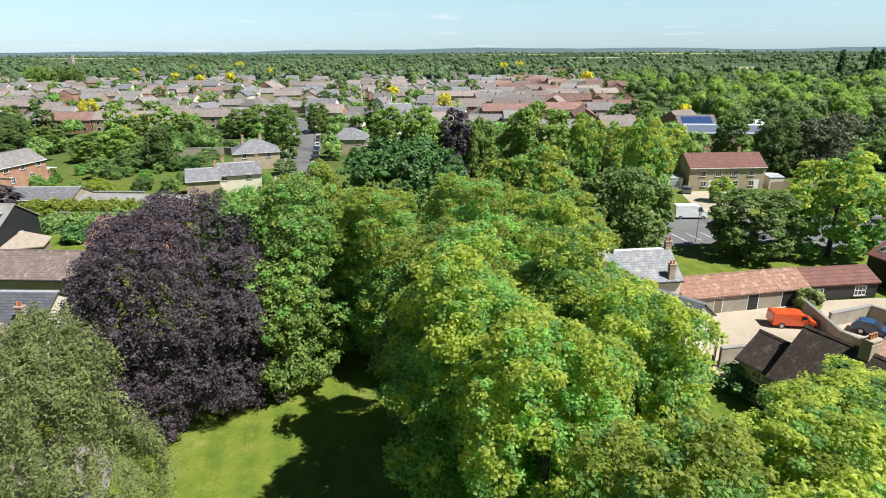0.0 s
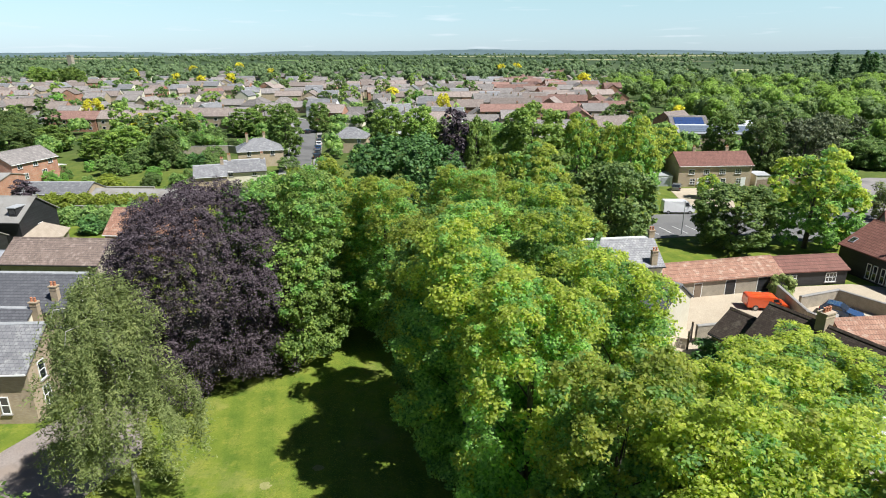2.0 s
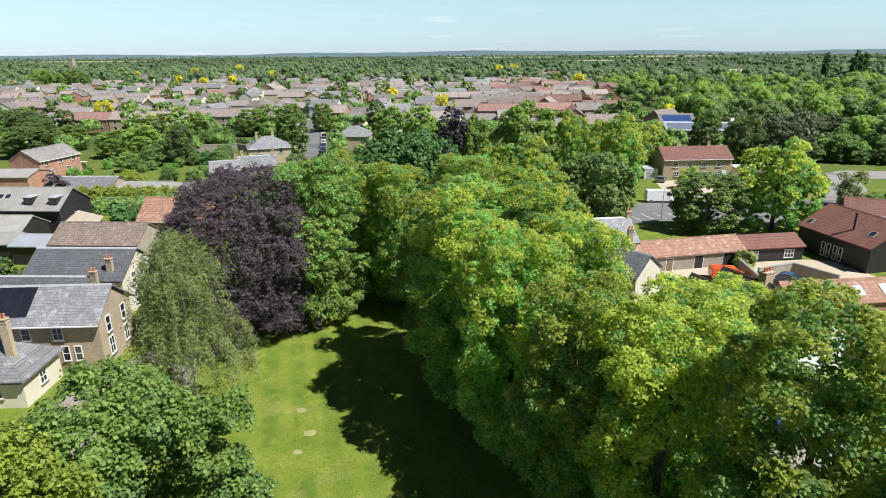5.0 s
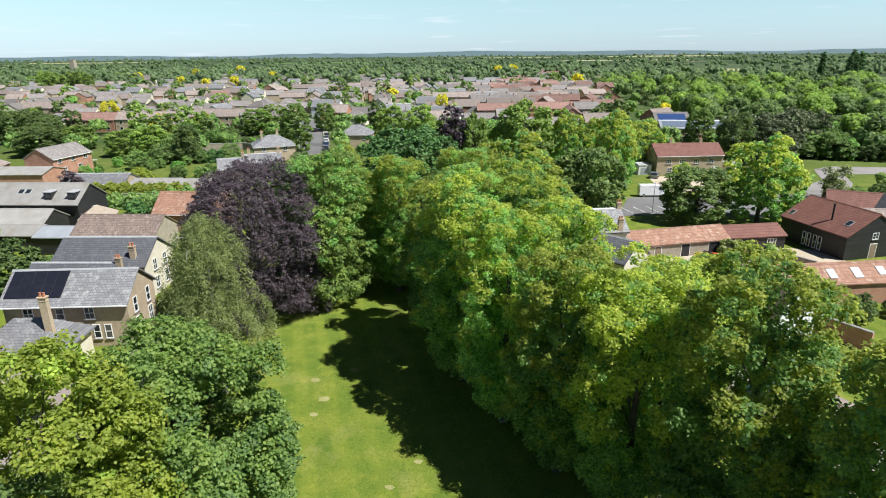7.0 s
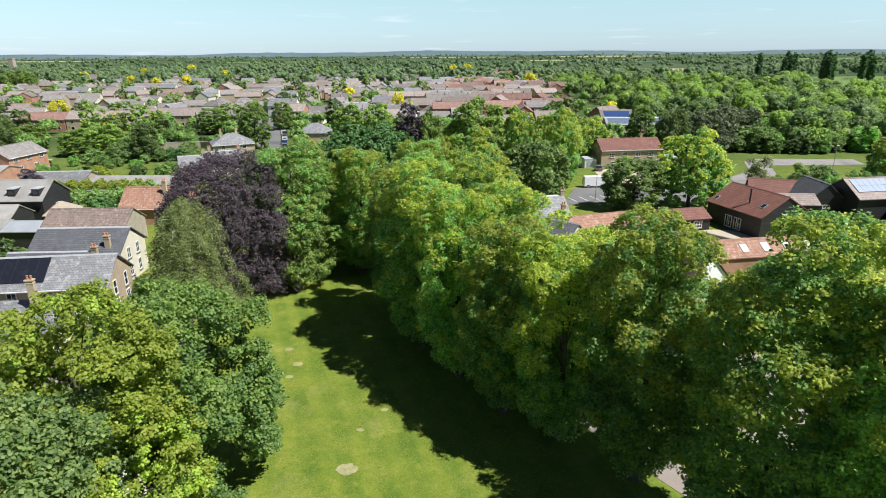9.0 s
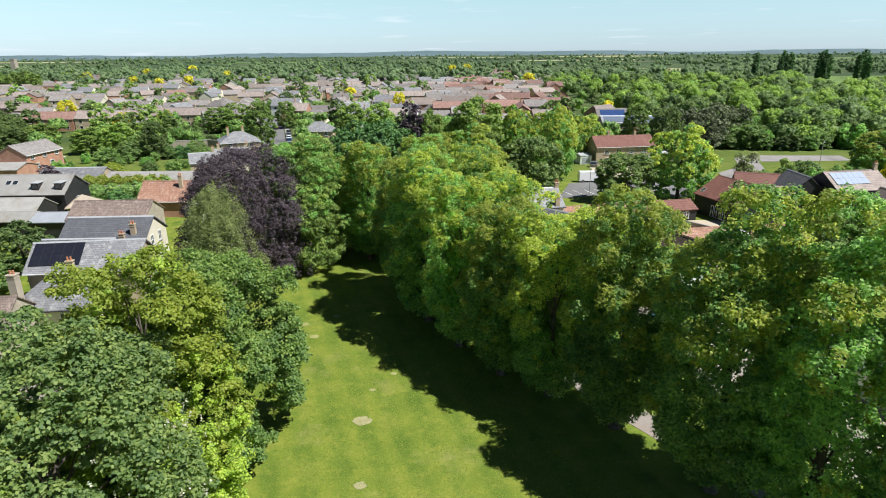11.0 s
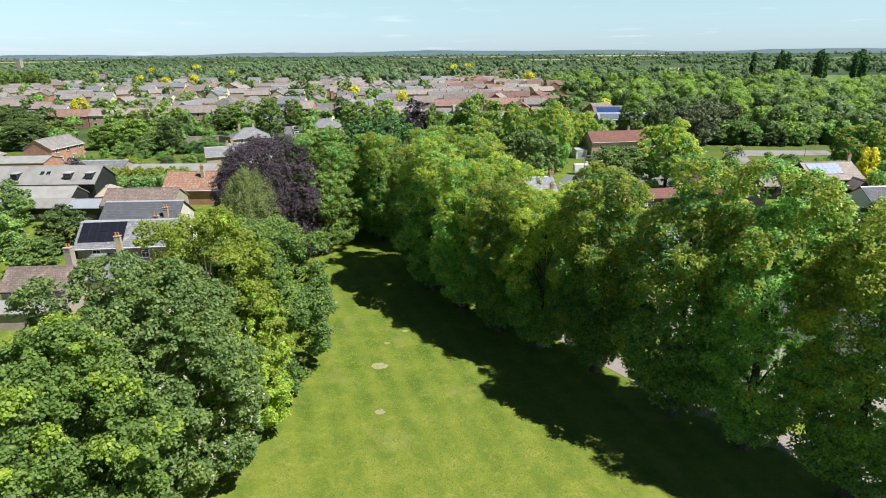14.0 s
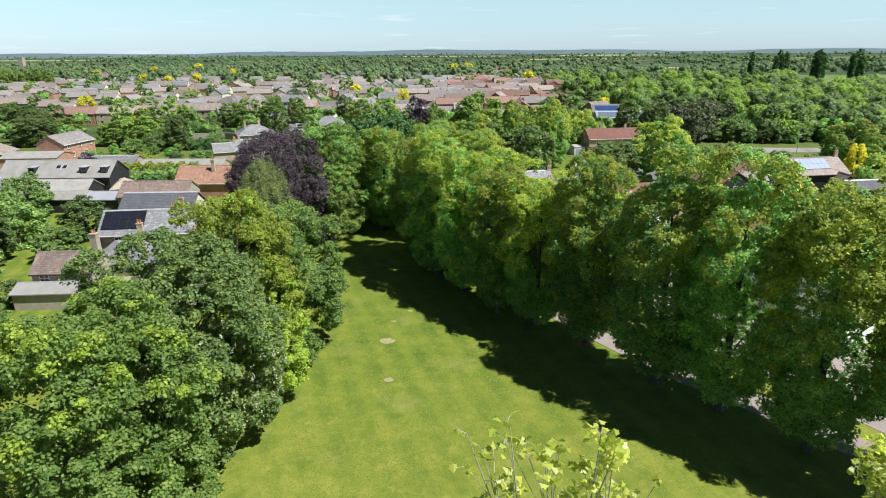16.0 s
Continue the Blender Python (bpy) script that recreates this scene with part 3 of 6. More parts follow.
def trunk_mesh(rng, H, base, R, thick, limbs, targets=None, name="trunk"):
    bm = bmesh.new()
    lean = rng.normal(0, 0.25, 2)
    top = H * 0.82
    pts = [(lean[0] * t * t, lean[1] * t * t, -0.15 + t * top) for t in (0, 0.04, 0.2, 0.45, 0.7, 1)]
    tube(pts, [thick * 1.5, thick * 1.05, thick * 0.9, thick * 0.65, thick * 0.4, thick * 0.1], 9, bm)
    for i in range(limbs):
        t = rng.uniform(0.22, 0.85)
        z0 = t * top
        if targets is not None:
            e = targets[rng.integers(len(targets))]
        else:
            a = rng.uniform(0, 6.28)
            e = np.array([math.cos(a) * R * 0.8, math.sin(a) * R * 0.8, z0 + 1.5])
        z0 = min(top * 0.95, max(base * 0.8, e[2] * rng.uniform(0.5, 0.85) - 0.3))
        s = np.array([lean[0] * (z0 / top) ** 2, lean[1] * (z0 / top) ** 2, z0])
        m1 = s * 0.6 + e * 0.4 + np.array([0, 0, 0.4])
        q = thick * rng.uniform(0.14, 0.26)
        tube([s, m1, e], [q, q * 0.6, q * 0.15], 5, bm)
    return bm


def tree(kind, H, base, R, seed, mat, label, lobes=24, clump=0.6, count=40000, per=60, leaf=0.2, thick=0.35, limbs=18, bark="bark", x=0, y=0, group="", name="", rz=0, uneven=0.14, tips=None, young=0.3, under=0.55, droop=0.0, dome=0.68):
    """A broadleaf tree: trunk and limbs, and a crown of leafy clumps; tips: the leaves of the youngest clumps, high on the crown."""
    rng = np.random.default_rng(seed)
    p, nn, w, q, c = clumped_crown(rng, H, base, R, lobes, clump, count, per, uneven, under, droop, dome)
    root = thing(name or kind, pose(x, y, 0, 0, 0, rz), label, "tree", group)
    part("trunk", trunk_mesh(rng, H, base, R, thick, limbs, np.concatenate([c, q[:: max(1, len(q) // 30)] * np.array([0.9, 0.9, 0.97])])), M[bark], root)
    if tips:
        high = np.hypot(q[:, 0], q[:, 1]) / R * 0.5 + q[:, 2] / H + rng.normal(0, 0.16, len(q))
        fresh = np.append(high > np.quantile(high, 1 - young), False)[w]
        part("young_leaves", kites("young_leaves", p[fresh], nn[fresh], leaf, rng, M[tips]), None, root, "paler young leaves")
        p, nn = p[~fresh], nn[~fresh]
    part("crown", kites("crown", p, nn, leaf, rng, M[mat]), None, root)
    return root


def weeping(name, label, x, y, H, R, seed, mat, bark, strands, per, leaf, long, low, full, rise, drops, loose, thick, boughs, ragged=0.12):
    """A tree with hanging sprays: boughs reach out from the stem and leafy strands hang from them."""
    rng = np.random.default_rng(seed)
    root = thing(name, pose(x, y, 0), label, "tree")
    bm = bmesh.new()
    tube([(0, 0, -0.1), (0.05, 0, 2), (-0.12, 0.1, H * 0.36), (0.12, 0, H * 0.62), (0, 0, H * 0.96)], [thick, thick * 0.8, thick * 0.6, thick * 0.38, 0.03], 9, bm)
    P, N = [], []
    gain = 1 + rng.normal(0, ragged, 16)
    for i in range(strands):
        z0 = low + (H - 0.3 - low) * rng.random() ** 1.15
        a = rng.uniform(0, 2 * math.pi)
        far = R * min(1.0, ((H - z0) / (H * full)) ** 0.6) * gain[int(a / 6.2832 * 8) % 8 + (8 if z0 > H * 0.5 else 0)]
        reach = far * math.sqrt(rng.uniform(0.08, 1.0))
        tip = np.array([math.cos(a) * reach, math.sin(a) * reach, min(z0 + reach * rise, H - 0.1)])
        if i < boughs:
            tube([(0, 0, z0 * 0.92), tip * 0.5 + np.array([0, 0, z0 * 0.47 + 0.4]), tip, tip + np.array([math.cos(a) * 0.3, math.sin(a) * 0.3, -0.7])], [0.07, 0.045, 0.022, 0.01], 4, bm)
        drop = min(rng.uniform(*drops), max(0.3, tip[2] - 0.5))
        n = int(per * (0.5 + drop / drops[1]))
        t = rng.random(n)
        p = tip + np.stack([np.cos(a) * t * 0.5, np.sin(a) * t * 0.5, -t * drop], 1) + rng.normal(0, loose, (n, 3)) * (0.6 + 0.6 * t[:, None])
        P.append(p)
        N.append(rng.normal(0, 0.8, (n, 3)) + np.array([math.cos(a) * 0.6, math.sin(a) * 0.6, 1.0]))
    P = np.concatenate(P)
    P[:, 2] = np.maximum(P[:, 2], 0.4)
    part("trunk", bm, M[bark], root)
    part("crown", leaves("crown", P, np.concatenate(N), leaf, rng, M[mat], long), None, root)
    return root


def again(root, x, y, rz, s=1.0, sz=None, label=""):
    o = copy_thing(root, pose(x, y, land(y), 0, 0, rz) @ Matrix.Diagonal((s, s, sz or s, 1)))
    if label:
        o["label"] = label
    return o


# ---- houses ----
def window_part(parent, m, w, h, bars=(2, 2), sill=True):
    """A framed window on a wall: m has x along the wall, y out of it (minus y is outside), z up."""
    t = 0.07
    bm = bmesh.new()
    ring = [[bm.verts.new((u * (w / 2 - k), y, h / 2 + v * (h / 2 - k))) for u, v in ((-1, -1), (1, -1), (1, 1), (-1, 1))] for k, y in ((0, -0.06), (t, -0.06), (t, 0.05), (0, 0.05))]
    for a, b in zip(ring, ring[1:] + ring[:1]):
        for i in range(4):
            bm.faces.new((a[i], a[(i + 1) % 4], b[(i + 1) % 4], b[i]))
    bmesh.ops.recalc_face_normals(bm, faces=bm.faces)
    f = part("window", bm, M["white"], parent, at=m)
    for i in range(1, bars[0]):
        xx = -w / 2 + w * i / bars[0]
        part("glazing_bar", box(xx - 0.025, xx + 0.025, -0.045, 0.03, t, h - t), M["white"], f)
    for i in range(1, bars[1]):
        zz = h * i / bars[1]
        part("glazing_bar", box(-w / 2 + t, w / 2 - t, -0.05, 0.028, zz - 0.025, zz + 0.025), M["white"], f)
    part("pane", box(-w / 2 + t, w / 2 - t, -0.012, 0.02, t, h - t), M["glass"], f)
    if sill:
        part("sill", box(-w / 2 - 0.08, w / 2 + 0.08, -0.14, 0.02, -0.08, -0.004), M["kerb"], f)
    return f


def chimney_part(parent, x, y, z0, z1, mat="brick", pots=2, w=0.65, d=0.45):
    bm = box(x - w / 2, x + w / 2, y - d / 2, y + d / 2, z0, z1)
    box(x - w / 2 - 0.06, x + w / 2 + 0.06, y - d / 2 - 0.06, y + d / 2 + 0.06, z1, z1 + 0.12, bm)
    box(x - w / 2 - 0.03, x + w / 2 + 0.03, y - d / 2 - 0.03, y + d / 2 + 0.03, z1 - 0.3, z1 - 0.22, bm)
    c = part("chimney", bm, M[mat], parent)
    for i in range(pots):
        px_ = x + (i - (pots - 1) / 2) * 0.32
        part("chimney_pot", tube([(px_, y, z1 + 0.12), (px_, y, z1 + 0.4), (px_, y, z1 + 0.5)], [0.12, 0.1, 0.12], 8), M["terracotta"], c)
    return c


def house(name, label, cx, cy, rz, L, W, eave, ridge, wall="brick", roof="slate", hip=0.0, over=0.3, wins=(), chims=(), lights=(), solar=(), doors=(), category="house", group="", gutter=True, sills=True, z=0.0):
    """A building on its own: local x runs along the ridge, minus y is the front."""
    root = thing(name, pose(cx, cy, z, 0, 0, rz), label, category, group)
    hw, hl = W / 2, L / 2
    rise = ridge - eave
    if hip:
        bm = box(-hl, hl, -hw, hw, -0.2, eave)
    else:
        bm = prism([(-hw, -0.2), (hw, -0.2), (hw, eave), (0, ridge - 0.02), (-hw, eave)], -hl, hl)
    part("wall", bm, M[wall], root)
    bm = bmesh.new()
    th = 0.13
    k = rise / hw
    oy, oz = hw + over, eave - over * k
    if hip:
        ox = hl + over
        rx = max(hl - hip, 0.05)
        lo = [(-ox, -oy, oz), (ox, -oy, oz), (ox, oy, oz), (-ox, oy, oz)]
        v = [bm.verts.new((a, b, c + th)) for a, b, c in lo] + [bm.verts.new((-rx, 0, ridge + th)), bm.verts.new((rx, 0, ridge + th))]
        u = [bm.verts.new(p) for p in lo]
        for f in ((0, 1, 5, 4), (1, 2, 5), (2, 3, 4, 5), (3, 0, 4)):
            bm.faces.new([v[i] for i in f])
        for i in range(4):
            bm.faces.new((u[i], u[(i + 1) % 4], v[(i + 1) % 4], v[i]))
        bm.faces.new(u[::-1])
    else:
        prism([(-oy, oz), (0, ridge), (oy, oz), (oy, oz + th), (0, ridge + th), (-oy, oz + th)], -hl - over * 0.6, hl + over * 0.6, bm)
    rf = part("roof", bm, M[roof], root)
    if not hip:
        part("ridge_tiles", prism([(-0.16, ridge + th - 0.08), (0, ridge + th + 0.09), (0.16, ridge + th - 0.08)], -hl - over * 0.6 - 0.02, hl + over * 0.6 + 0.02), M["lead" if "slate" in roof else roof], rf)
    if gutter:
        for s in (-1, 1):
            part("gutter", box(-hl - over * 0.5, hl + over * 0.5, s * (oy + 0.06) - 0.055, s * (oy + 0.06) + 0.055, oz - 0.02, oz + 0.08), M["white" if wall in ("brick", "redbrick") else "rubber"], root)
    for x, y, z1 in chims:
        chimney_part(root, x, y, eave, z1)
    faces = {"f": lambda u, z_: pose(u, -hw, z_), "b": lambda u, z_: pose(u, hw, z_, 0, 0, 180), "l": lambda u, z_: pose(-hl, u, z_, 0, 0, -90), "r": lambda u, z_: pose(hl, u, z_, 0, 0, 90)}
    for face, u, z_, w, h in wins:
        window_part(root, faces[face](u, z_), w, h, (max(1, round(w / 0.55)), 2) if sills else (1, 1), sills)
    for face, u, w, h, mat in doors:
        d = part("door", box(-w / 2, w / 2, -0.05, 0.03, 0.02, h), M[mat], root, at=faces[face](u, 0))
        part("door_frame", box(-w / 2 - 0.09, w / 2 + 0.09, -0.03, 0.02, 0.0, h + 0.1), M["white"], d)
    ang = math.degrees(math.atan2(rise, hw))
    for u, t, w, h, mat, s in lights:  # panes lying on a slope: t from eave 0 to ridge 1, s -1 front, 1 back
        yy, zz = s * hw * (1 - t), eave + rise * t + th / math.cos(radians(ang))
        m = pose(u, yy, zz, 0, 0, 0 if s < 0 else 180) @ pose(0, 0, 0, ang)
        fr = part("rooflight", box(-w / 2 - 0.07, w / 2 + 0.07, -h / 2 - 0.07, h / 2 + 0.07, -0.02, 0.05), M["lead"], root, at=m)
        part("pane", box(-w / 2, w / 2, -h / 2, h / 2, 0.02, 0.065), M[mat], fr)
    for u, t, w, h, nx, ny, mat, s in solar:
        yy, zz = s * hw * (1 - t), eave + rise * t + th / math.cos(radians(ang))
        m = pose(u, yy, zz, 0, 0, 0 if s < 0 else 180) @ pose(0, 0, 0, ang)
        fr = part("solar_array", box(-w / 2, w / 2, -h / 2, h / 2, 0.02, 0.06), M["rubber"], root, "roof-mounted solar panels", at=m)
        for i in range(nx):
            for j in range(ny):
                a, b = -w / 2 + w * i / nx, -h / 2 + h * j / ny
                part("solar_panel", box(a + 0.02, a + w / nx - 0.02, b + 0.02, b + h / ny - 0.02, 0.05, 0.085), M[mat], fr)
    return root


def strip(name, pts, width, z, material, label, category, thick=0.12):
    """A band of made ground along a line, as a solid slab."""
    bm = bmesh.new()
    left, right = [], []
    for i, p in enumerate(pts):
        a, b = Vector(pts[max(i - 1, 0)]), Vector(pts[min(i + 1, len(pts) - 1)])
        d = (b - a).normalized()
        nrm = Vector((-d.y, d.x))
        w = width[i] if isinstance(width, (list, tuple)) else width
        left.append(Vector(p) + nrm * w / 2)
        right.append(Vector(p) - nrm * w / 2)
    for (a, b, c, d) in zip(left, left[1:], right[1:], right):
        t = [bm.verts.new((q.x, q.y, z)) for q in (a, b, c, d)]
        u = [bm.verts.new((q.x, q.y, z - thick)) for q in (a, b, c, d)]
        bm.faces.new(t[::-1])
        for i in range(4):
            bm.faces.new((t[i], t[(i + 1) % 4], u[(i + 1) % 4], u[i]))
    bmesh.ops.remove_doubles(bm, verts=bm.verts, dist=0.002)
    bmesh.ops.recalc_face_normals(bm, faces=bm.faces)
    ob = new(name, mesh_of(name, drape(bm), material))
    return tagged(ob, label, category, kind="structure")


def slab(name, pts, z, material, label, category, thick=0.12):
    ob = new(name, mesh_of(name, drape(prism(pts, z - thick, z, axis="z")), material))
    return tagged(ob, label, category, kind="structure")


def wall_run(name, pts, h, th, mat, label, cap="kerb"):
    root = thing(name, pose(0, 0, 0), label, "wall")
    for a, b in zip(pts, pts[1:]):
        a, b = Vector(a), Vector(b)
        d = b - a
        m = Matrix.Translation((a.x, a.y, land((a.y + b.y) / 2))) @ Matrix.Rotation(math.atan2(d.y, d.x), 4, "Z")
        w = part("wall_panel", box(-th / 2, d.length + th / 2, -th / 2, th / 2, -0.1, h), M[mat], root, at=m)
        part("coping", prism([(-th / 2 - 0.05, h), (th / 2 + 0.05, h), (th / 2 + 0.02, h + 0.08), (0, h + 0.13), (-th / 2 - 0.02, h + 0.08)], -th / 2, d.length + th / 2), M[cap], w)
    return root


def hedge(pts, w, h, mat, label, seed, leaf=0.22, dens=60, z0=0.0, name="hedge"):
    rng = np.random.default_rng(seed)
    ps, ns = [], []
    for a, b in zip(pts, pts[1:]):
        a, b = np.array(a, float), np.array(b, float)
        L = np.linalg.norm(b - a)
        n = int(L * (w + 2 * h) * dens)
        d = (b - a) / L
        s = np.array([-d[1], d[0]])
        ang = rng.uniform(-0.15, math.pi + 0.15, n)
        bump = 1 + 0.16 * np.sin(rng.uniform(0, 6) + np.linspace(0, L, n) * 2.1) + rng.normal(0, 0.07, n)
        sq = np.maximum(np.abs(np.cos(ang)), np.abs(np.sin(ang))) ** 0.7
        o = np.cos(ang) * w / 2 / sq * bump
        zz = np.clip(np.sin(ang), 0, 1) * h / sq * bump * 0.95
        low = rng.random(n) < 0.35
        zz = np.where(low & (np.abs(np.cos(ang)) > 0.3), rng.uniform(0.05, 0.8, n) * h, zz)
        t = np.linspace(0, L, n)
        p = np.stack([a[0] + d[0] * t + s[0] * o, a[1] + d[1] * t + s[1] * o, z0 + land((a[1] + b[1]) / 2) + zz], 1)
        q = np.stack([s[0] * np.cos(ang), s[1] * np.cos(ang), np.sin(ang) + 0.3], 1) + rng.normal(0, 0.5, (n, 3))
        ps.append(p)
        ns.append(q)
    ob = new(name, leaves(name, np.concatenate(ps), np.concatenate(ns), leaf, rng, M[mat]))
    return tagged(ob, label, "hedge")


def shrub(x, y, r, h, mat, label, seed, count=2500, leaf=0.2, name="shrub", group=""):
    rng = np.random.default_rng(seed)
    p, nn, c = crown_cloud(rng, h, 0.05, r, 30, count, 0.34)
    root = thing(name, pose(x, y, 0), label, "shrub", group)
    part("stem", trunk_mesh(rng, h, 0.3, r, 0.09, 6, c), M["bark"], root)
    part("foliage", leaves("foliage", p, nn, leaf, rng, M[mat]), None, root)
    return root


# ---- vehicles ----
def vehicle(name, label, x, y, rz, L, W, H, paint, van=True, category="van", group="", rack=False, ribs=False):
    """A parked vehicle: nose towards local plus x."""
    root = thing(name, pose(x, y, 0.03, 0, 0, rz), label, category, group)
    h = L / 2
    if van:
        side = [(-h, 0.35), (-h, H * 0.93), (-h + 0.12, H), (h - 1.75, H), (h - 1.35, H * 0.95), (h - 0.78, H * 0.60), (h - 0.12, H * 0.50), (h, H * 0.40), (h, 0.35)]
    else:
        side = [(-h, 0.35), (-h + 0.02, H * 0.62), (-h + 0.55, H * 0.97), (-h + 1.0, H), (h - 2.2, H), (h - 1.35, H * 0.66), (h - 0.15, H * 0.52), (h, H * 0.4), (h, 0.3)]
    bm = prism([(a, b) for a, b in side], -W / 2, W / 2, axis="y")
    for v in bm.verts:  # tumblehome
        if v.co.z > H * 0.6:
            v.co.y *= 0.93
    bmesh.ops.bevel(bm, geom=list(bm.edges), offset=0.05, segments=2, affect="EDGES")
    body = part("body", bm, M[paint], root)
    k = 0.935
    if van:
        win = [((h - 1.28, H * 0.92), (h - 0.86, H * 0.655))]
        sidew = [(h - 1.75, h - 1.02, H * 0.62, H * 0.9)]
    else:
        win = [((h - 2.12, H * 0.965), (h - 1.42, H * 0.695))]
        sidew = [(-h + 0.75, h - 1.75, H * 0.66, H * 0.92)]
    (x1, z1), (x2, z2) = win[0]
    ang = math.degrees(math.atan2(z1 - z2, x2 - x1))
    ln = math.hypot(x2 - x1, z1 - z2)
    part("windscreen", box(-ln / 2, ln / 2, -W * 0.42, W * 0.42, 0.0, 0.035), M["glass"], body, at=pose((x1 + x2) / 2, 0, (z1 + z2) / 2 + 0.02, 0, ang))
    for s in (-1, 1):
        for a, b, c, d in sidew:
            part("side_window", prism([(a, c), (b, c), (b - 0.28, d), (a + 0.05, d)], s * W * 0.5 * 0.965 - 0.02, s * W * 0.5 * 0.965 + 0.025, axis="y"), M["glass"], body)
        part("headlight", box(h - 0.16, h + 0.012, s * W * 0.38 - 0.16, s * W * 0.38 + 0.16, H * 0.36, H * 0.44), M["lamp_clear"], body)
        part("tail_light", box(-h - 0.012, -h + 0.06, s * W * 0.44 - 0.06, s * W * 0.44 + 0.06, H * 0.4, H * 0.58), M["lamp_red"], body)
        part("mirror", box(h - 1.1, h - 0.98, s * (W * 0.5 + 0.1) - 0.1, s * (W * 0.5 + 0.1) + 0.1, H * 0.58, H * 0.68, bevel=0.02), M["rubber"], body)
        for xx in (-h + 0.9, h - 0.9):
            tyre = part("wheel", cylinder(0.33, -0.11, 0.11), M["rubber"], root, at=pose(xx, s * (W / 2 - 0.1), 0.33))
            part("rim", cylinder(0.2, -0.125, 0.125, 12), M["chrome"], tyre)
    part("bumper", box(h - 0.1, h + 0.05, -W * 0.47, W * 0.47, 0.3, 0.52, bevel=0.03), M["rubber"], body)
    if not van:
        part("rear_window", box(-0.3, 0.3, -W * 0.4, W * 0.4, 0, 0.03), M["glass"], body, at=pose(-h + 0.27, 0, H * 0.80, 0, -50))
    if ribs:
        for yy in (-0.45, 0, 0.45):
            part("roof_rib", box(-h + 0.3, h - 2.1, yy - 0.05, yy + 0.05, H - 0.01, H + 0.03), M[paint], body)
    return root


# ---- ground, roads, made surfaces ----
def ground_sheet():
    n = 60
    g = np.sign(np.linspace(-1, 1, n + 1)) * np.abs(np.linspace(-1, 1, n + 1)) ** 2.6
    xs, ys = g * 4900, g * 4900
    for edge in FALL[:2]:
        ys[np.argmin(np.abs(ys - edge))] = edge
    v = [(x, y, land(y)) for y in ys for x in xs]
    f = [(j * (n + 1) + i, j * (n + 1) + i + 1, (j + 1) * (n + 1) + i + 1, (j + 1) * (n + 1) + i) for j in range(n) for i in range(n)]
    me = bpy.data.meshes.new("ground")
    me.from_pydata(v, [], f)
    me.materials.append(M["ground"])
    return tagged(new("ground", me), "mown green lawn running out into gardens and fields", "ground", kind="structure")


ground_sheet()


def hills():
    rng = np.random.default_rng(5)
    n = 220
    v, f = [], []
    for i in range(n + 1):
        a = math.pi * (0.5 + 0.62 * (1 - 2 * i / n))
        hgt = 24 + 6 * math.sin(i * 0.13) + 4 * math.sin(i * 0.41 + 1) + rng.uniform(-2.5, 2.5)
        for r, z in ((3900, -4), (4300, hgt * 0.7 - 4), (4700, hgt - 4), (4850, -4)):
            v.append((math.cos(a) * r, math.sin(a) * r, z))
    for i in range(n):
        for k in range(3):
            f.append((i * 4 + k, i * 4 + k + 1, i * 4 + k + 5, i * 4 + k + 4))
    me = bpy.data.meshes.new("backdrop")
    me.from_pydata(v, [], f)
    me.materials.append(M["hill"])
    for p in me.polygons:
        p.use_smooth = True
    tagged(new("backdrop", me), "low hills along the horizon, tinted blue-green with haze", "hills", kind="structure")


hills()
ROAD = [(-38, 150), (-45, 172), (-47.2, 180), (-53.5, 200), (-62, 232), (-72, 266), (-84, 296), (-108, 322), (-160, 345)]
strip("road", ROAD, 6.2, 0.05, M["asphalt"], "grey asphalt street running straight into the town", "road")
for side, nm in ((4.4, "pavement_west"), (-4.4, "pavement_east")):
    pts = []
    for i, p in enumerate(ROAD):
        d = (Vector(ROAD[min(i + 1, len(ROAD) - 1)]) - Vector(ROAD[max(i - 1, 0)])).normalized()
        pts.append((p[0] - d.y * side, p[1] + d.x * side))
    strip(nm, pts, 1.9, 0.16, M["kerb"], "concrete pavement with a raised kerb beside the street", "pavement")
strip("footpath", [(-2, 96), (1.5, 86), (3, 78), (6.5, 70), (10.2, 63), (15.6, 54.5), (21.0, 47), (25.8, 42.2), (30, 37), (37, 28), (46, 14)], [2, 2, 2, 2, 2.2, 2.4, 2.6, 3, 3, 3, 3], 0.03, M["path"], "worn pinkish tarmac footpath under the lime trees", "path")
slab("car_park", [(23.2, 127.6), (28.6, 144.6), (42, 148), (66, 150), (74, 150), (60, 127), (54, 126), (38, 132)], 0.04, M["asphalt"], "asphalt car park with worn white bay lines", "car park")
slab("yard", [(20.6, 89.2), (15.8, 91.0), (18.0, 102.5), (33.5, 108.2), (44, 110.3), (47.5, 109.5), (50.5, 101), (44.5, 97), (33, 94), (26, 90.5)], 0.05, M["gravel"], "pale gravel yard between the barns", "yard")
slab("drive", [(-36, 66), (-31, 82), (-28.5, 82), (-24, 73), (-27, 62), (-33, 56), (-40, 56)], 0.04, M["path"], "grey gravel drive beside the villa", "drive")
slab("east_drive", [(19, 73), (27, 76), (41, 53), (44, 36), (36, 34), (30.5, 43), (25.5, 52)], 0.025, M["path"], "pinkish gravel drive beyond the lime trees", "drive")
slab("forecourt", [(37, 150), (39, 171), (50, 173), (50, 164), (46, 152)], 0.05, M["gravel"], "sandy forecourt in front of the red-roofed houses", "drive")
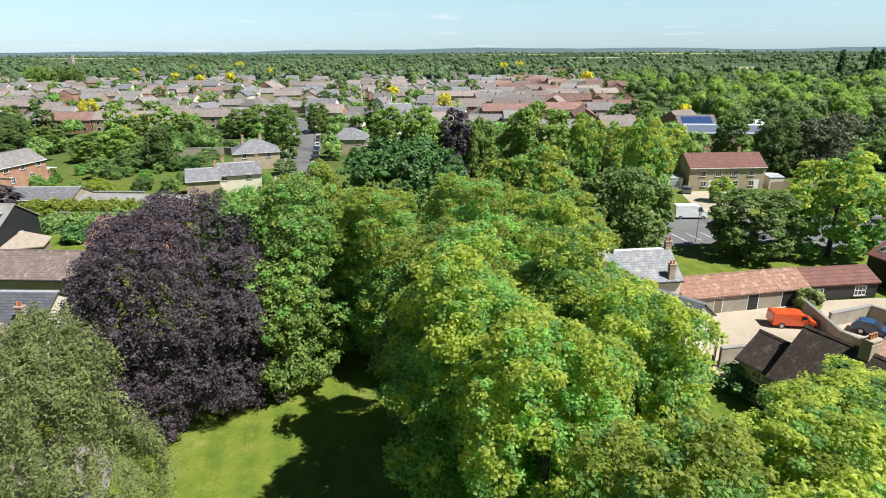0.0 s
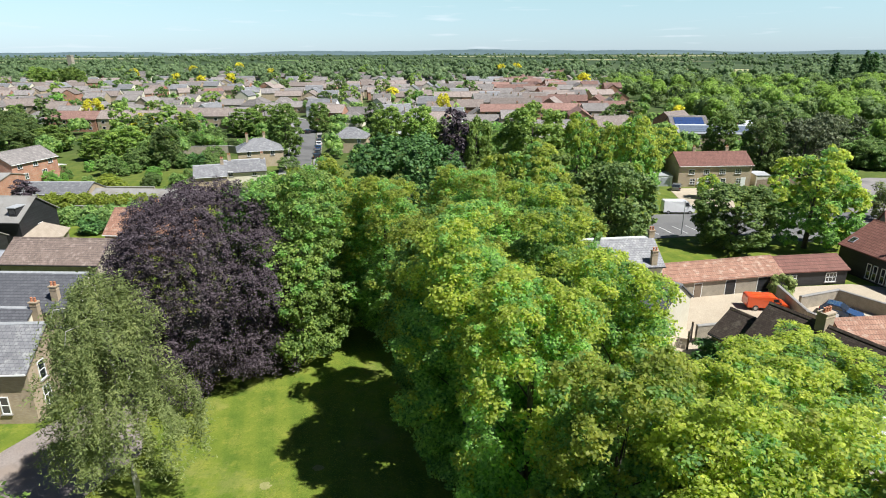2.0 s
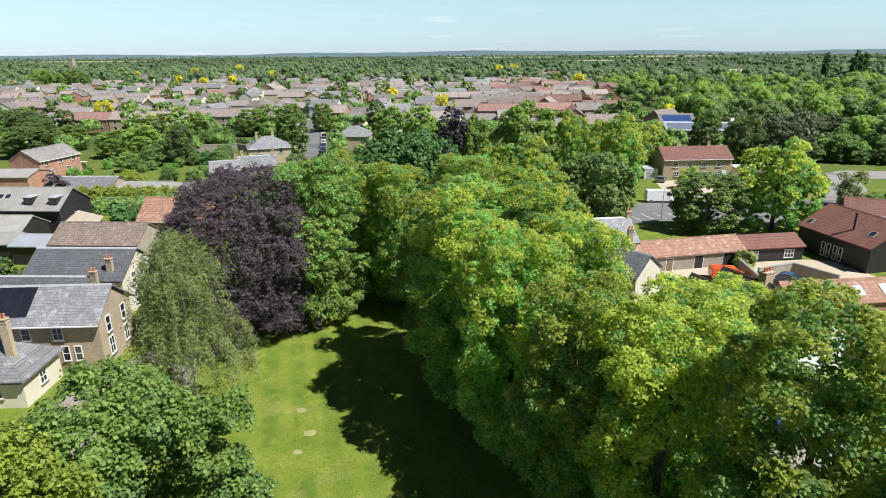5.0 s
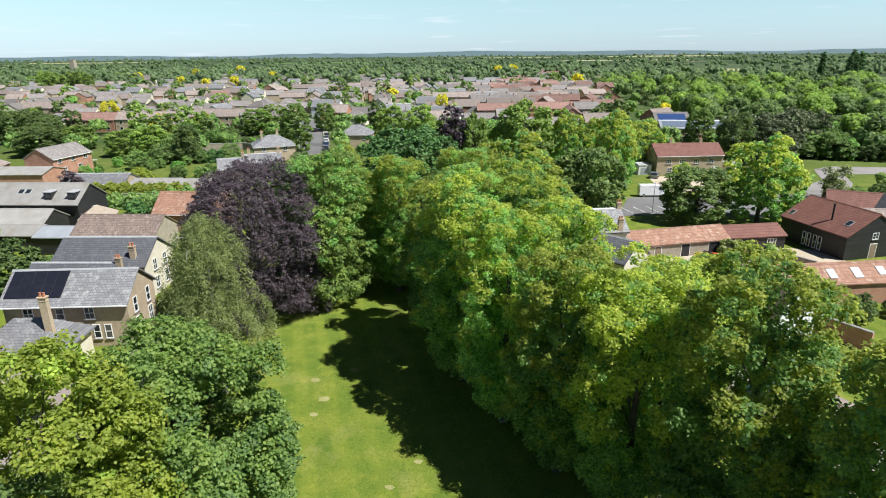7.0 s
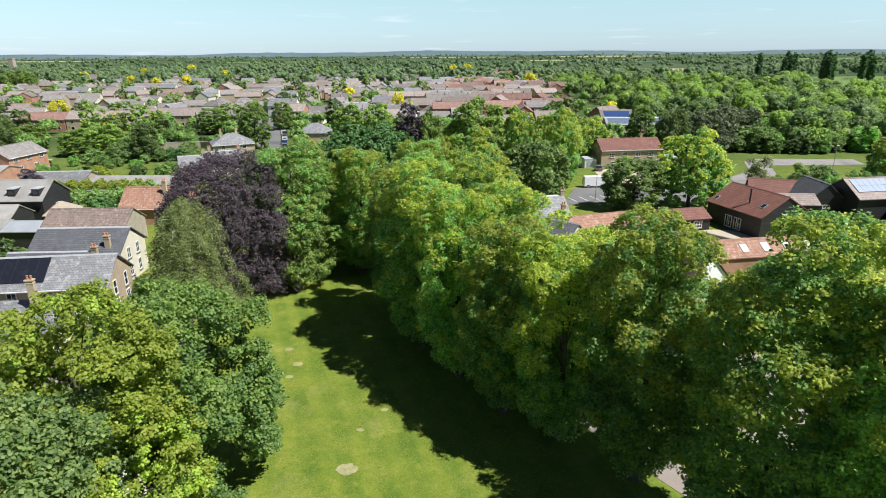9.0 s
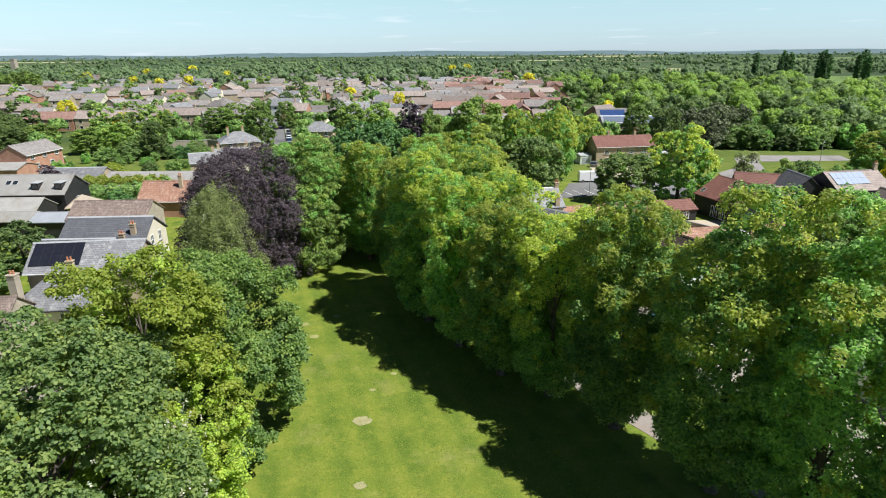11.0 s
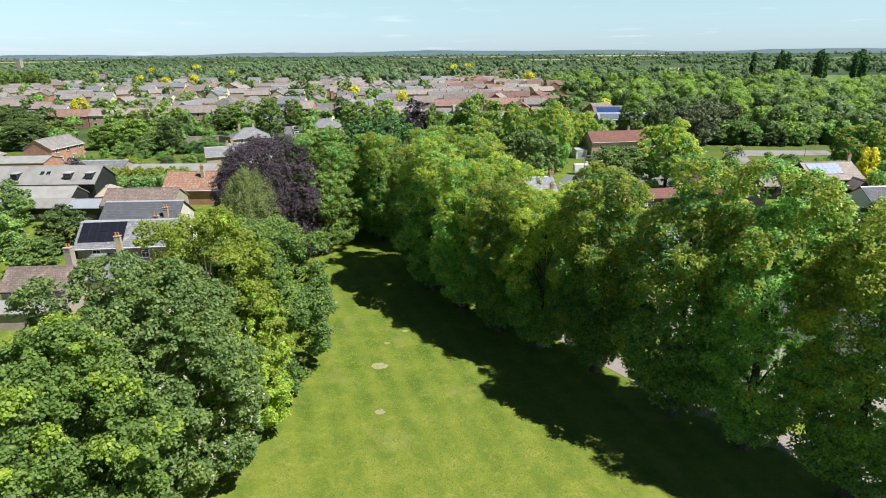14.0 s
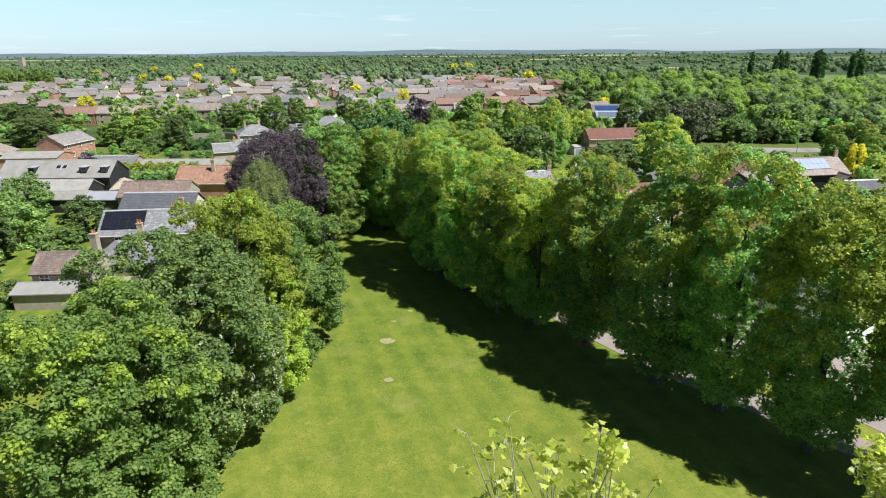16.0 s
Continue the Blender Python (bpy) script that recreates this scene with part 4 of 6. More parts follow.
slab("estate_road", [(66, 150), (74, 150), (82, 163), (87.5, 177), (114, 178), (116, 186.5), (90, 188), (84, 184), (78, 168), (68, 158)], 0.06, M["pale_asphalt"], "pale sun-bleached asphalt estate road", "road")
for i in range(6):
    a = Vector((26.5 + i * 2.35, 130.6 + i * 0.6))
    m = pose(a.x, a.y, land(a.y) + 0.045, 0, 0, 104) @ pose(0, 0, 0, 0, 2.2, 0)
    tagged(new("bay_line", mesh_of("bay_line", box(0, 4.6, -0.05, 0.05, 0.0, 0.006), M["white"])), "worn white painted parking bay line", "road marking", "bay lines", "structure").matrix_basis = m

# ---- buildings near the green ----
house("villa", "buff brick villa with a slate roof and solar panels", -40.1, 78.0, 7, 11.8, 6.0, 4.8, 7.0, "brick", "slate", over=0.45,
      wins=[("f", -3.6, 3.0, 1.0, 1.25), ("f", -0.6, 3.0, 0.8, 1.2), ("f", 2.2, 3.0, 0.95, 1.25), ("f", 2.6, 0.9, 0.7, 1.5), ("f", 3.7, 0.9, 0.7, 1.5),
            ("r", -1.4, 3.0, 0.8, 1.6), ("r", 1.4, 3.0, 0.8, 1.6), ("r", -1.4, 0.8, 0.9, 1.7), ("r", 1.4, 0.8, 0.9, 1.7)],
      solar=[(-3.1, 0.52, 5.4, 3.1, 5, 2, "solar", -1)])
house("villa_wing", "low cream wing with a hipped slate roof", -40.4, 71.3, 7, 7.4, 5.0, 2.8, 4.8, "render", "slate", hip=2.4, over=0.4, chims=[(2.3, -0.9, 7.2)],
      wins=[("f", 1.5, 0.9, 0.9, 1.2), ("r", 0, 0.9, 0.9, 1.2), ("f", -1.5, 0.9, 0.9, 1.2)])
house("cream_house", "cream rendered house with a dark slate roof", -44.3, 90.0, 3, 11.0, 7.0, 4.3, 6.6, "render", "slate_dark", over=0.35,
      wins=[("r", -1.2, 3.0, 0.9, 1.4), ("r", 1.2, 3.0, 0.9, 1.4), ("r", -1.2, 0.7, 0.9, 1.5), ("r", 1.2, 0.7, 0.9, 1.5), ("f", -2, 3.0, 0.9, 1.2), ("f", 2, 3.0, 0.9, 1.2)],
      chims=[(3.9, -2.6, 6.3)])
house("slate_wing", "lower slate-roofed wing of the cream house", -45.8, 85.2, 3, 9.6, 4.4, 3.5, 5.0, "render", "slate_dark", over=0.3, chims=[(5.1, 0.0, 5.6)])
house("tiled_barn", "long stone barn with a mottled brown tile roof", -51.8, 104.2, 2, 12.0, 6.6, 3.4, 5.4, "stone", "browntile")
house("orange_barn", "brick outbuilding with an orange pantile roof", -48.0, 117.6, 0, 11.0, 7.0, 3.0, 5.7, "redbrick", "pantile", chims=[(1.6, -1.2, 7.0)])
bb = house("black_barn", "long black boarded barn with a pale grey roof", -78.5, 119.4, 2, 22.0, 8.0, 4.0, 6.6, "boards", "fibre", over=0.4,
           lights=[(0.2, 0.55, 0.8, 0.9, "glass", -1), (1.4, 0.55, 0.8, 0.9, "glass", -1)], wins=[("f", 6.0, 1.6, 1.0, 1.0), ("r", 0, 1.5, 1.0, 1.2)])
for u in (-4.4, 5.7, 9.8):
    d = part("dormer", prism([(-0.6, 0), (0.6, 0), (0.6, 1.25), (-0.6, 1.25)], -2.2, 0.2, axis="y"), M["boards"], bb, at=pose(u, -1.2, 4.5))
    part("dormer_roof", box(-0.72, 0.72, -2.35, 0.3, 1.25, 1.36), M["lead"], d)
    part("dormer_window", box(-0.45, 0.45, -2.23, -2.17, 0.35, 1.1), M["glass"], d)
house("grey_shed", "low grey shed with a weathered sheet roof", -73.5, 109.6, 2, 13.0, 6.0, 2.9, 4.6, "boards", "fibre")
house("lean_shed", "open-fronted shed with a stained grey sheet roof", -72.5, 104.8, 3, 15.0, 4.4, 2.5, 3.4, "boards", "fibre", gutter=False)
house("metal_shed", "small shed with a smooth blue-grey metal roof", -60.5, 104.3, 2, 7.6, 5.2, 2.7, 3.5, "boards", "grey_metal", gutter=False)
house("side_shed", "grey-roofed shed beside the barns", -87.5, 105.0, 70, 12.0, 6.0, 3.0, 4.8, "stone", "slate", gutter=False)
house("canvas_shelter", "pale canvas shelter with a peaked top", -65.6, 118.0, 25, 5.0, 4.2, 1.6, 3.2, "canvas", "canvas", hip=2.6, gutter=False, category="shelter")
house("stone_cottage", "stone cottage with a purple-grey slate roof", -44.6, 66.2, 4, 6.8, 4.6, 3.3, 5.0, "stone", "browntile", over=0.3,
      wins=[("f", -2.0, 2.15, 1.1, 0.9), ("f", 1.8, 2.15, 1.0, 0.9)])
house("cottage_porch", "lean-to with a weathered grey roof before the cottage", -44.8, 62.4, 4, 7.0, 3.4, 2.0, 2.6, "stone", "fibre", gutter=False)
chimney_ob = thing("chimney_stack", pose(-42.7, 68.6, 0), "tall weathered brick chimney stack behind the cottage", "chimney")
chimney_part(chimney_ob, 0, 0, -0.1, 6.5, "stone", 2, 0.8, 0.8)

# ---- yard and barns across the path ----
house("slate_house", "stone house with a pale grey slate roof", 14.6, 105.6, 12, 8.6, 6.6, 4.4, 6.6, "render", "slate", chims=[(4.2, 0, 7.4), (3.2, -3.2, 6.0)])
house("slate_cottage", "small cream cottage with a dark slate gable roof", 16.3, 96.4, 138, 6.4, 5.4, 3.7, 5.6, "render", "slate_dark", wins=[("l", 0.6, 0.8, 0.8, 1.1), ("b", -1.0, 1.0, 0.8, 1.1)])
house("pantile_barn", "long stone barn with a patched orange pantile roof", 26.7, 108.0, 16.5, 15.0, 4.8, 2.1, 3.4, "stone", "pantile", over=0.25, gutter=False,
      doors=[("f", 0.8, 1.2, 1.8, "boards"), ("f", 5.2, 1.6, 1.8, "boards"), ("f", -3.4, 0.9, 1.7, "wood")])
house("red_range", "low boarded range with a red pantile roof", 38.3, 111.7, 12, 9.4, 4.6, 1.95, 3.0, "boards", "redtile", over=0.25, gutter=False, wins=[("f", -2.6, 0.6, 1.4, 0.9), ("f", 2.6, 0.4, 1.4, 1.2)])
house("great_barn", "tall black weatherboarded barn with a red tile roof", 51.3, 112.0, -72, 11.4, 9.2, 3.4, 6.1, "boards", "redtile", over=0.3, gutter=False,
      wins=[("f", -1.2, 0.3, 0.6, 1.9), ("f", -0.35, 0.3, 0.6, 1.9), ("f", 0.7, 0.3, 0.6, 1.9), ("f", 1.55, 0.3, 0.6, 1.9), ("r", 0.0, 2.7, 1.0, 0.9)],
      lights=[(3.9, 0.4, 0.7, 0.9, "glass", -1), (-4.9, 0.2, 0.6, 0.8, "glass", -1)], doors=[("r", 0.0, 1.0, 2.0, "wood")])
flue = thing("stove_flue", pose(48.9, 109.9, 0), "black metal stove flue on the barn roof", "flue")
part("pipe", tube([(0, 0, 4.4), (0, 0, 6.6)], [0.13, 0.13], 8), M["rubber"], flue)
part("cowl", tube([(0, 0, 6.6), (0, 0, 6.8)], [0.2, 0.16], 8), M["rubber"], flue)
house("rooflight_range", "low range with an orange pantile roof and rooflights", 41.0, 92.5, 10, 20.0, 4.8, 2.6, 4.1, "redbrick", "pantile", over=0.2, gutter=False,
      lights=[(-2.0, 0.45, 0.8, 1.2, "lamp_clear", -1), (1.0, 0.45, 0.9, 1.3, "lamp_clear", -1), (4.0, 0.5, 0.8, 1.1, "lamp_clear", -1), (7.0, 0.5, 0.8, 1.1, "lamp_clear", -1)])
house("boarded_house", "black boarded house with a brown roof and solar panels", 74.0, 119.5, 9, 10.6, 8.0, 3.9, 6.4, "boards", "pinktile", over=0.35,
      solar=[(-1.4, 0.58, 6.6, 3.0, 6, 2, "solar_sky_sheen", -1)], chims=[(4.9, 0, 7.6)])
house("boarded_wing", "black boarded gable wing with a dark grey roof", 66.3, 121.8, 90, 7.4, 6.0, 3.0, 5.6, "boards", "slate_dark", over=0.25, gutter=False, wins=[("l", 0, 0.9, 1.2, 1.2)])
house("boarded_porch", "small black gabled porch with a brown roof", 77.4, 114.0, 90, 3.4, 3.4, 2.6, 4.2, "boards", "pinktile", over=0.2, gutter=False, wins=[("l", 0, 1.0, 0.9, 1.1)])
shrub(67.6, 144.5, 3.0, 7.0, "birch", "tall thin grey-green shrub on the road verge", 67, 3500, 0.26)
shrub(78.7, 148.4, 2.0, 4.8, "oak", "upright green bush on the road verge", 68, 2600, 0.26)
shrub(85.0, 151.0, 3.4, 4.0, "mixed", "spreading green bush on the road verge", 69, 3400, 0.28)
shrub(74.5, 147.2, 2.0, 1.8, "lime", "low clipped green bush on the road verge", 70, 1600, 0.22)
post_far = thing("estate_lamp", pose(100.0, 170.0, 0), "slim grey street lamp beside the estate road", "street lamp")
part("post", tube([(0, 0, -0.1), (0, 0, 1.2), (0, 0, 6.0)], [0.1, 0.08, 0.05], 8), M["grey_metal"], post_far)
part("lantern", box(-0.1, 0.5, -0.12, 0.12, 6.0, 6.14, bevel=0.03), M["white"], post_far)
house("back_range", "low range with a red tile roof behind the barn", 62.0, 127.0, -20, 9.0, 5.6, 2.8, 4.8, "boards", "redtile")
house("link_range", "low brown-roofed link between the barns", 60.2, 118.6, -4, 7.6, 5.0, 2.6, 3.8, "boards", "pinktile")
house("old_cottage", "old cottage with a dark peg tile roof and white walls", 26.9, 83.2, 121, 10.6, 6.6, 3.6, 6.7, "whitewash", "pegtile", over=0.35,
      wins=[("b", 2.0, 2.4, 1.0, 1.3), ("b", -2.0, 2.4, 1.0, 1.3), ("b", 2.0, 0.7, 1.0, 1.3), ("r", 0, 2.0, 0.9, 1.2)], chims=[])
stack = thing("ridge_chimney", pose(26.45, 83.95, 0, 0, 0, 31), "broad weathered brick chimney on the cottage ridge", "chimney")
chimney_part(stack, 0, 0, 5.9, 7.75, "brick", 3, 1.1, 0.75)
house("cottage_wing", "lower brick wing with a dark peg tile roof", 23.3, 88.3, 121, 4.6, 4.4, 3.3, 5.0, "stone", "pegtile", over=0.3, wins=[("b", 0.6, 2.2, 0.9, 1.1), ("b", 0.6, 0.7, 0.9, 1.2)])
house("low_white_range", "low white-walled range with a grey roof by the path", 37.5, 58.0, 112, 13.0, 5.0, 2.6, 4.4, "whitewash", "slate", wins=[("b", 2.0, 0.9, 1.0, 1.1), ("b", -2.0, 0.9, 1.0, 1.1)])
house("side_house", "white house with a dark slate roof beyond the limes", 73.4, 99.5, 6, 12.0, 7.5, 3.7, 6.1, "whitewash", "slate_dark", wins=[("f", -3, 0.9, 1.1, 1.2), ("f", 2, 0.9, 1.1, 1.2), ("l", 0, 0.9, 1.0, 1.2)])
wall_run("yard_wall", [(33.2, 105.2), (33.1, 98.2), (34.0, 96.4)], 1.5, 0.3, "stone", "buff stone yard wall with a coping")
wall_run("car_bay_wall", [(34.3, 102.3), (39.3, 104.6), (42.6, 100.4)], 1.5, 0.3, "stone", "low buff wall around the parking bay")
wall_run("garden_wall", [(34.8, 96.5), (31.0, 91.0), (32.5, 85.0), (37, 79)], 2.0, 0.35, "redbrick", "old brick garden wall")
wall_run("gate_wall", [(20.5, 93.2), (22.6, 93.8), (24.2, 93.2)], 1.9, 0.3, "stone", "short stone wall beside the yard gate")
gate = thing("yard_gate", pose(19.7, 92.8, 0, 0, 0, 65), "dark timber yard gate standing open", "gate")
for xx in (-1.1, 1.1):
    part("gate_post", box(xx - 0.09, xx + 0.09, -0.09, 0.09, -0.1, 2.0), M["wood"], gate)
for k in range(9):
    part("board", box(-0.98 + k * 0.22, -0.79 + k * 0.22, -0.03, 0.03, 0.12, 1.8), M["boards"], gate)
vehicle("orange_van", "orange-red panel van parked in the gravel yard", 30.6, 102.2, -2, 4.4, 1.75, 1.6, "van_orange", ribs=True)
vehicle("blue_car", "dark blue hatchback parked behind the yard wall", 37.8, 100.7, -40, 3.9, 1.65, 1.35, "car_blue", van=False, category="car")
vehicle("white_van", "white high-roof van with rear chevrons in the car park", 33.8, 146.6, 3, 5.6, 2.0, 2.4, "van_white")
vehicle("grey_car", "blue-grey car parked on the drive behind the limes", 23.6, 70.4, 60, 4.3, 1.8, 1.5, "car_blue", van=False, category="car")
vehicle("silver_car", "silver hatchback on the forecourt", 40.3, 170.0, 70, 4.2, 1.8, 1.5, "car_grey", van=False, category="car")
pole = thing("lamp_post", pose(30.0, 131.0, 0), "slim grey street lamp post at the car park edge", "street lamp")
part("post", tube([(0, 0, -0.1), (0, 0, 1.2), (0, 0, 5.4)], [0.09, 0.07, 0.05], 8), M["grey_metal"], pole)
part("lantern", box(-0.35, 0.1, -0.1, 0.1, 5.4, 5.52, bevel=0.03), M["grey_metal"], pole)

# ---- red-roofed pair and buildings behind it ----
rw = []
for u in (-5.4, -2.0, 1.6, 5.2):
    rw += [("f", u, 3.0, 1.4, 1.1), ("f", u + 0.4, 0.8, 1.2, 1.2)]
house("red_roof_houses", "pair of buff houses under one red tile roof", 49.2, 178.4, 8, 16.6, 7.6, 5.0, 7.3, "brick", "redtile", over=0.35, wins=rw, chims=[(-3.6, 0.3, 8.3), (4.0, 0.3, 8.3)],
      doors=[("f", -3.4, 0.95, 2.05, "white"), ("f", 6.6, 0.95, 2.05, "white")])
house("garage", "small white garage with a flat roof", 60.4, 178.5, 8, 3.2, 5.0, 2.5, 2.75, "render", "lead", over=0.1, gutter=False, category="garage")
house("white_garage", "small white-walled garage beside the red-roofed houses", 38.6, 176.6, 8, 3.2, 5.0, 2.4, 2.65, "whitewash", "lead", over=0.1, gutter=False, category="garage", doors=[("f", 0, 2.2, 2.0, "grey_metal")])
fence = thing("board_fence", pose(64.5, 176.5, 0, 0, 0, 20), "brown close-boarded garden fence", "fence")
for k in range(7):
    part("fence_panel", box(-6 + k * 1.75, -4.34 + k * 1.75, -0.03, 0.03, 0.05, 1.75), M["wood"], fence)
    part("fence_post", box(-4.33 + k * 1.75, -4.25 + k * 1.75, -0.05, 0.05, -0.1, 1.85), M["wood"], fence)
house("solar_school", "long pale school block with rows of solar panels", 69.0, 233.0, -3, 24.0, 10.0, 5.0, 7.0, "brick", "grey_metal", over=0.3, gutter=False,
      solar=[(-6, 0.5, 10.5, 3.8, 9, 3, "solar_grey", -1), (6, 0.5, 10.5, 3.8, 9, 3, "solar_grey", -1)], wins=[("f", u, 1.2, 1.8, 1.2) for u in (-10, -6, -2, 2, 6, 10)], category="school")
house("school_annexe", "low pale annexe with solar panels on its roof", 70.5, 212.0, 2, 9.0, 7.0, 3.0, 4.4, "brick", "grey_metal", gutter=False, solar=[(0, 0.5, 7.5, 2.8, 6, 2, "solar_grey", -1)], category="school")
house("solar_hall", "hall with a blue solar panel roof", 64.0, 246.0, 2, 12.0, 9.0, 5.4, 8.4, "redbrick", "greytile", solar=[(0, 0.5, 9.5, 3.6, 8, 2, "solar_blue", -1)], category="hall")
house("white_shed", "long shed with a bright white sheet roof", 92.0, 258.0, 2, 13.0, 8.0, 4.0, 5.6, "redbrick", "pale_sheet", gutter=False, category="shed")

# ---- buildings on the town side of the beech ----
house("brick_house", "pale red brick house with a grey tile roof", -104.1, 161.0, 84, 12.0, 7.8, 6.1, 8.3, "redbrick", "greytile", wins=[("f", -4, 4.9, 1.2, 1.1), ("f", 0, 4.9, 1.2, 1.1), ("f", 4, 4.9, 1.2, 1.1), ("f", 2, 2.5, 1.4, 1.3), ("f", -3, 2.5, 1.4, 1.3)])
house("carport", "white flat-roofed carport beside the brick house", -110.0, 177.5, -6, 5.0, 3.6, 2.3, 2.55, "redbrick", "white", over=0.2, gutter=False, category="carport")
house("brick_workshop", "low brick workshop with a flat pale roof", -106.5, 152.0, 4, 14.0, 8.0, 3.4, 4.4, "redbrick", "fibre", gutter=False, category="workshop")
house("hip_bungalow", "orange brick bungalow with a hipped tile roof", -124.0, 158.0, 20, 12.0, 8.0, 3.6, 6.2, "redbrick", "pinktile", hip=3.5, category="bungalow")
house("blue_door_garage", "brick garage row with blue doors and a grey roof", -83.0, 144.6, 4, 13.6, 6.5, 2.7, 4.2, "brick", "slate", doors=[("f", -4.2, 2.3, 2.1, "car_blue"), ("f", -1.4, 2.3, 2.1, "car_blue")], category="garage")
house("long_outbuilding", "long low outbuilding with a pale lichened roof", -63.6, 142.0, 0, 20.0, 5.5, 2.4, 3.6, "brick", "fibre", gutter=False, category="outbuilding")
house("slate_terrace", "grey slate terrace with stepped roofs", -55.5, 167.0, 24, 9.0, 6.5, 3.8, 5.8, "render", "slate", wins=[("f", -3, 2.8, 1, 1.2), ("f", 2, 2.8, 1, 1.2)], chims=[(-3, 0, 7.0), (4, 0, 7.0)])
house("slate_terrace_end", "slate-roofed end cottage of the terrace", -60.5, 161.0, 24, 6.5, 6.5, 3.6, 5.4, "brick", "slate", chims=[(2.5, 0, 6.6)])
house("hipped_house", "stone house with a hipped grey slate roof", -63.4, 196.0, 25, 11.6, 9.6, 4.4, 7.0, "brick", "slate", hip=4.5, chims=[(-3, -0.5, 8.2), (1.5, 0.5, 8.2)], wins=[("f", -3, 3.0, 1, 1.3), ("f", 3, 3.0, 1, 1.3)])
house("corner_house", "buff corner house with a hipped slate roof", -43.4, 219.5, 3, 10.4, 8.4, 4.6, 7.2, "brick", "slate", hip=4.0, wins=[("f", -3, 3.0, 1, 1.3), ("f", 3, 3.0, 1, 1.3), ("l", 0, 3.0, 1, 1.3)])
hedge([(-84, 190), (-75.5, 190.3)], 3.0, 3.2, "yew", "dark green clipped garden hedge", 7, 0.35, 40)
wall_run("far_garden_wall", [(-82, 153), (-69.5, 153.8)], 1.8, 0.35, "stone", "pale stone garden wall behind the outbuilding")
wall_run("long_garden_wall", [(-94, 210), (-80, 213), (-70, 209)], 2.2, 0.35, "stone", "long pale stone garden wall")
wall_run("hedge_wall", [(-74, 136), (-58, 136)], 1.6, 0.3, "stone", "stone boundary wall beside the hedge")
hedge([(-81.5, 137.0), (-75, 138), (-68, 138.5), (-60, 138)], 3.2, 3.0, "maple_young", "bushy yellow-green garden hedge", 3, 0.35, 40)
hedge([(-60, 126), (-54, 130)], 4.0, 3.8, "sycamore", "tall green hedge behind the barn", 4, 0.35, 40)
shrub(-83.4, 159.7, 3.6, 3.2, "maple_young", "rounded bright yellow-green shrub in a garden", 66, 3000, 0.32)

hedge([(-76, 128), (-66, 130), (-58, 131)], 3.4, 2.6, "mixed", "overgrown green garden hedge behind the barn", 8, 0.35, 40)
shrub(-62.0, 123.5, 2.4, 3.0, "yew", "dark green bush behind the barn", 71, 2000, 0.3)
shrub(-57.0, 124.5, 2.2, 3.4, "mixed", "bushy garden shrub behind the barn", 72, 2000, 0.3)
# ---- trees on the green ----
limes = [
    tree("lime_tree", 20.8, 1.6, 4.6, 11, "lime", "tall lime tree in full fresh green leaf", 58, 0.5, 88000, 60, 0.15, 0.36, 12, group="lime avenue", x=22.4, y=41.4, tips="lime_yellow", young=0.2, under=-0.75, droop=0.3, uneven=0.24, dome=0.8),
    tree("lime_tree", 18.6, 1.6, 4.2, 12, "lime", "lime tree with yellow-green leaf tips", 56, 0.5, 79000, 60, 0.15, 0.34, 12, group="lime avenue", x=14.1, y=52.3, tips="lime_yellow", young=0.26, under=-0.75, droop=0.3, uneven=0.24, dome=0.8),
    tree("lime_tree", 21.0, 1.6, 4.8, 13, "lime", "lime tree in bright young leaf", 58, 0.52, 91000, 60, 0.15, 0.34, 12, group="lime avenue", x=26.6, y=36.4, tips="lime_yellow", young=0.42, under=-0.75, droop=0.3, uneven=0.24, dome=0.8),
]
for (x, y, k, rz, s, sz) in [(18.6, 45.4, 0, 70, 1.04, 0.985), (9.8, 56.8, 2, 150, 0.88, 0.825), (6.0, 60.2, 1, 210, 0.9, 0.87), (2.4, 65.6, 1, 40, 0.95, 0.93), (-0.8, 71.5, 0, 300, 1.0, 0.90),
                             (7.4, 71.0, 1, 20, 0.95, 0.88), (4.0, 78.0, 0, 95, 0.95, 0.83), (-3.4, 79.0, 1, 260, 0.95, 0.91), (8.2, 80.5, 0, 330, 0.8, 0.66), (-1.0, 88.0, 0, 120, 1.0, 0.85),
                             (32.0, 31.5, 2, 200, 1.0, 0.98), (37.0, 25.5, 2, 80, 1.0, 0.95), (42.0, 20.0, 0, 80, 1.0, 0.95), (13.2, 62.6, 2, 250, 0.85, 0.62), (14.2, 66.8, 1, 140, 1.0, 0.71), (19.8, 73.0, 1, 30, 1.1, 0.585), (-9.6, 91.5, 1, 100, 1.1, 0.88), (4.0, 95.0, 0, 45, 0.95, 0.74), (-3.0, 99.0, 1, 75, 0.95, 0.86)]:
    again(limes[k], x, y, rz, s, sz)
tree("oak_tree", 17.0, 1.4, 7.0, 21, "oak", "broad oak in full dark green leaf", 40, 0.66, 80000, 84, 0.18, 0.45, x=-17.6, y=90.0, tips="lime", young=0.2)
tree("copper_beech", 16.6, 0.8, 7.8, 22, "beech", "large copper beech with dark purple drooping leaves", 90, 0.46, 210000, 62, 0.11, 0.5, 90, "beech_bark", x=-24.2, y=84.6, uneven=0.12, under=0.95, droop=0.6)
weeping("silver_birch", "slender silver birch with weeping pale green foliage", -21.1, 68.0, 16.0, 3.8, 27, "birch", "birch_bark", 360, 125, 0.075, 2.6, 5.2, 0.26, 0.2, (0.8, 2.6), 0.22, 0.24, 9, 0.2)
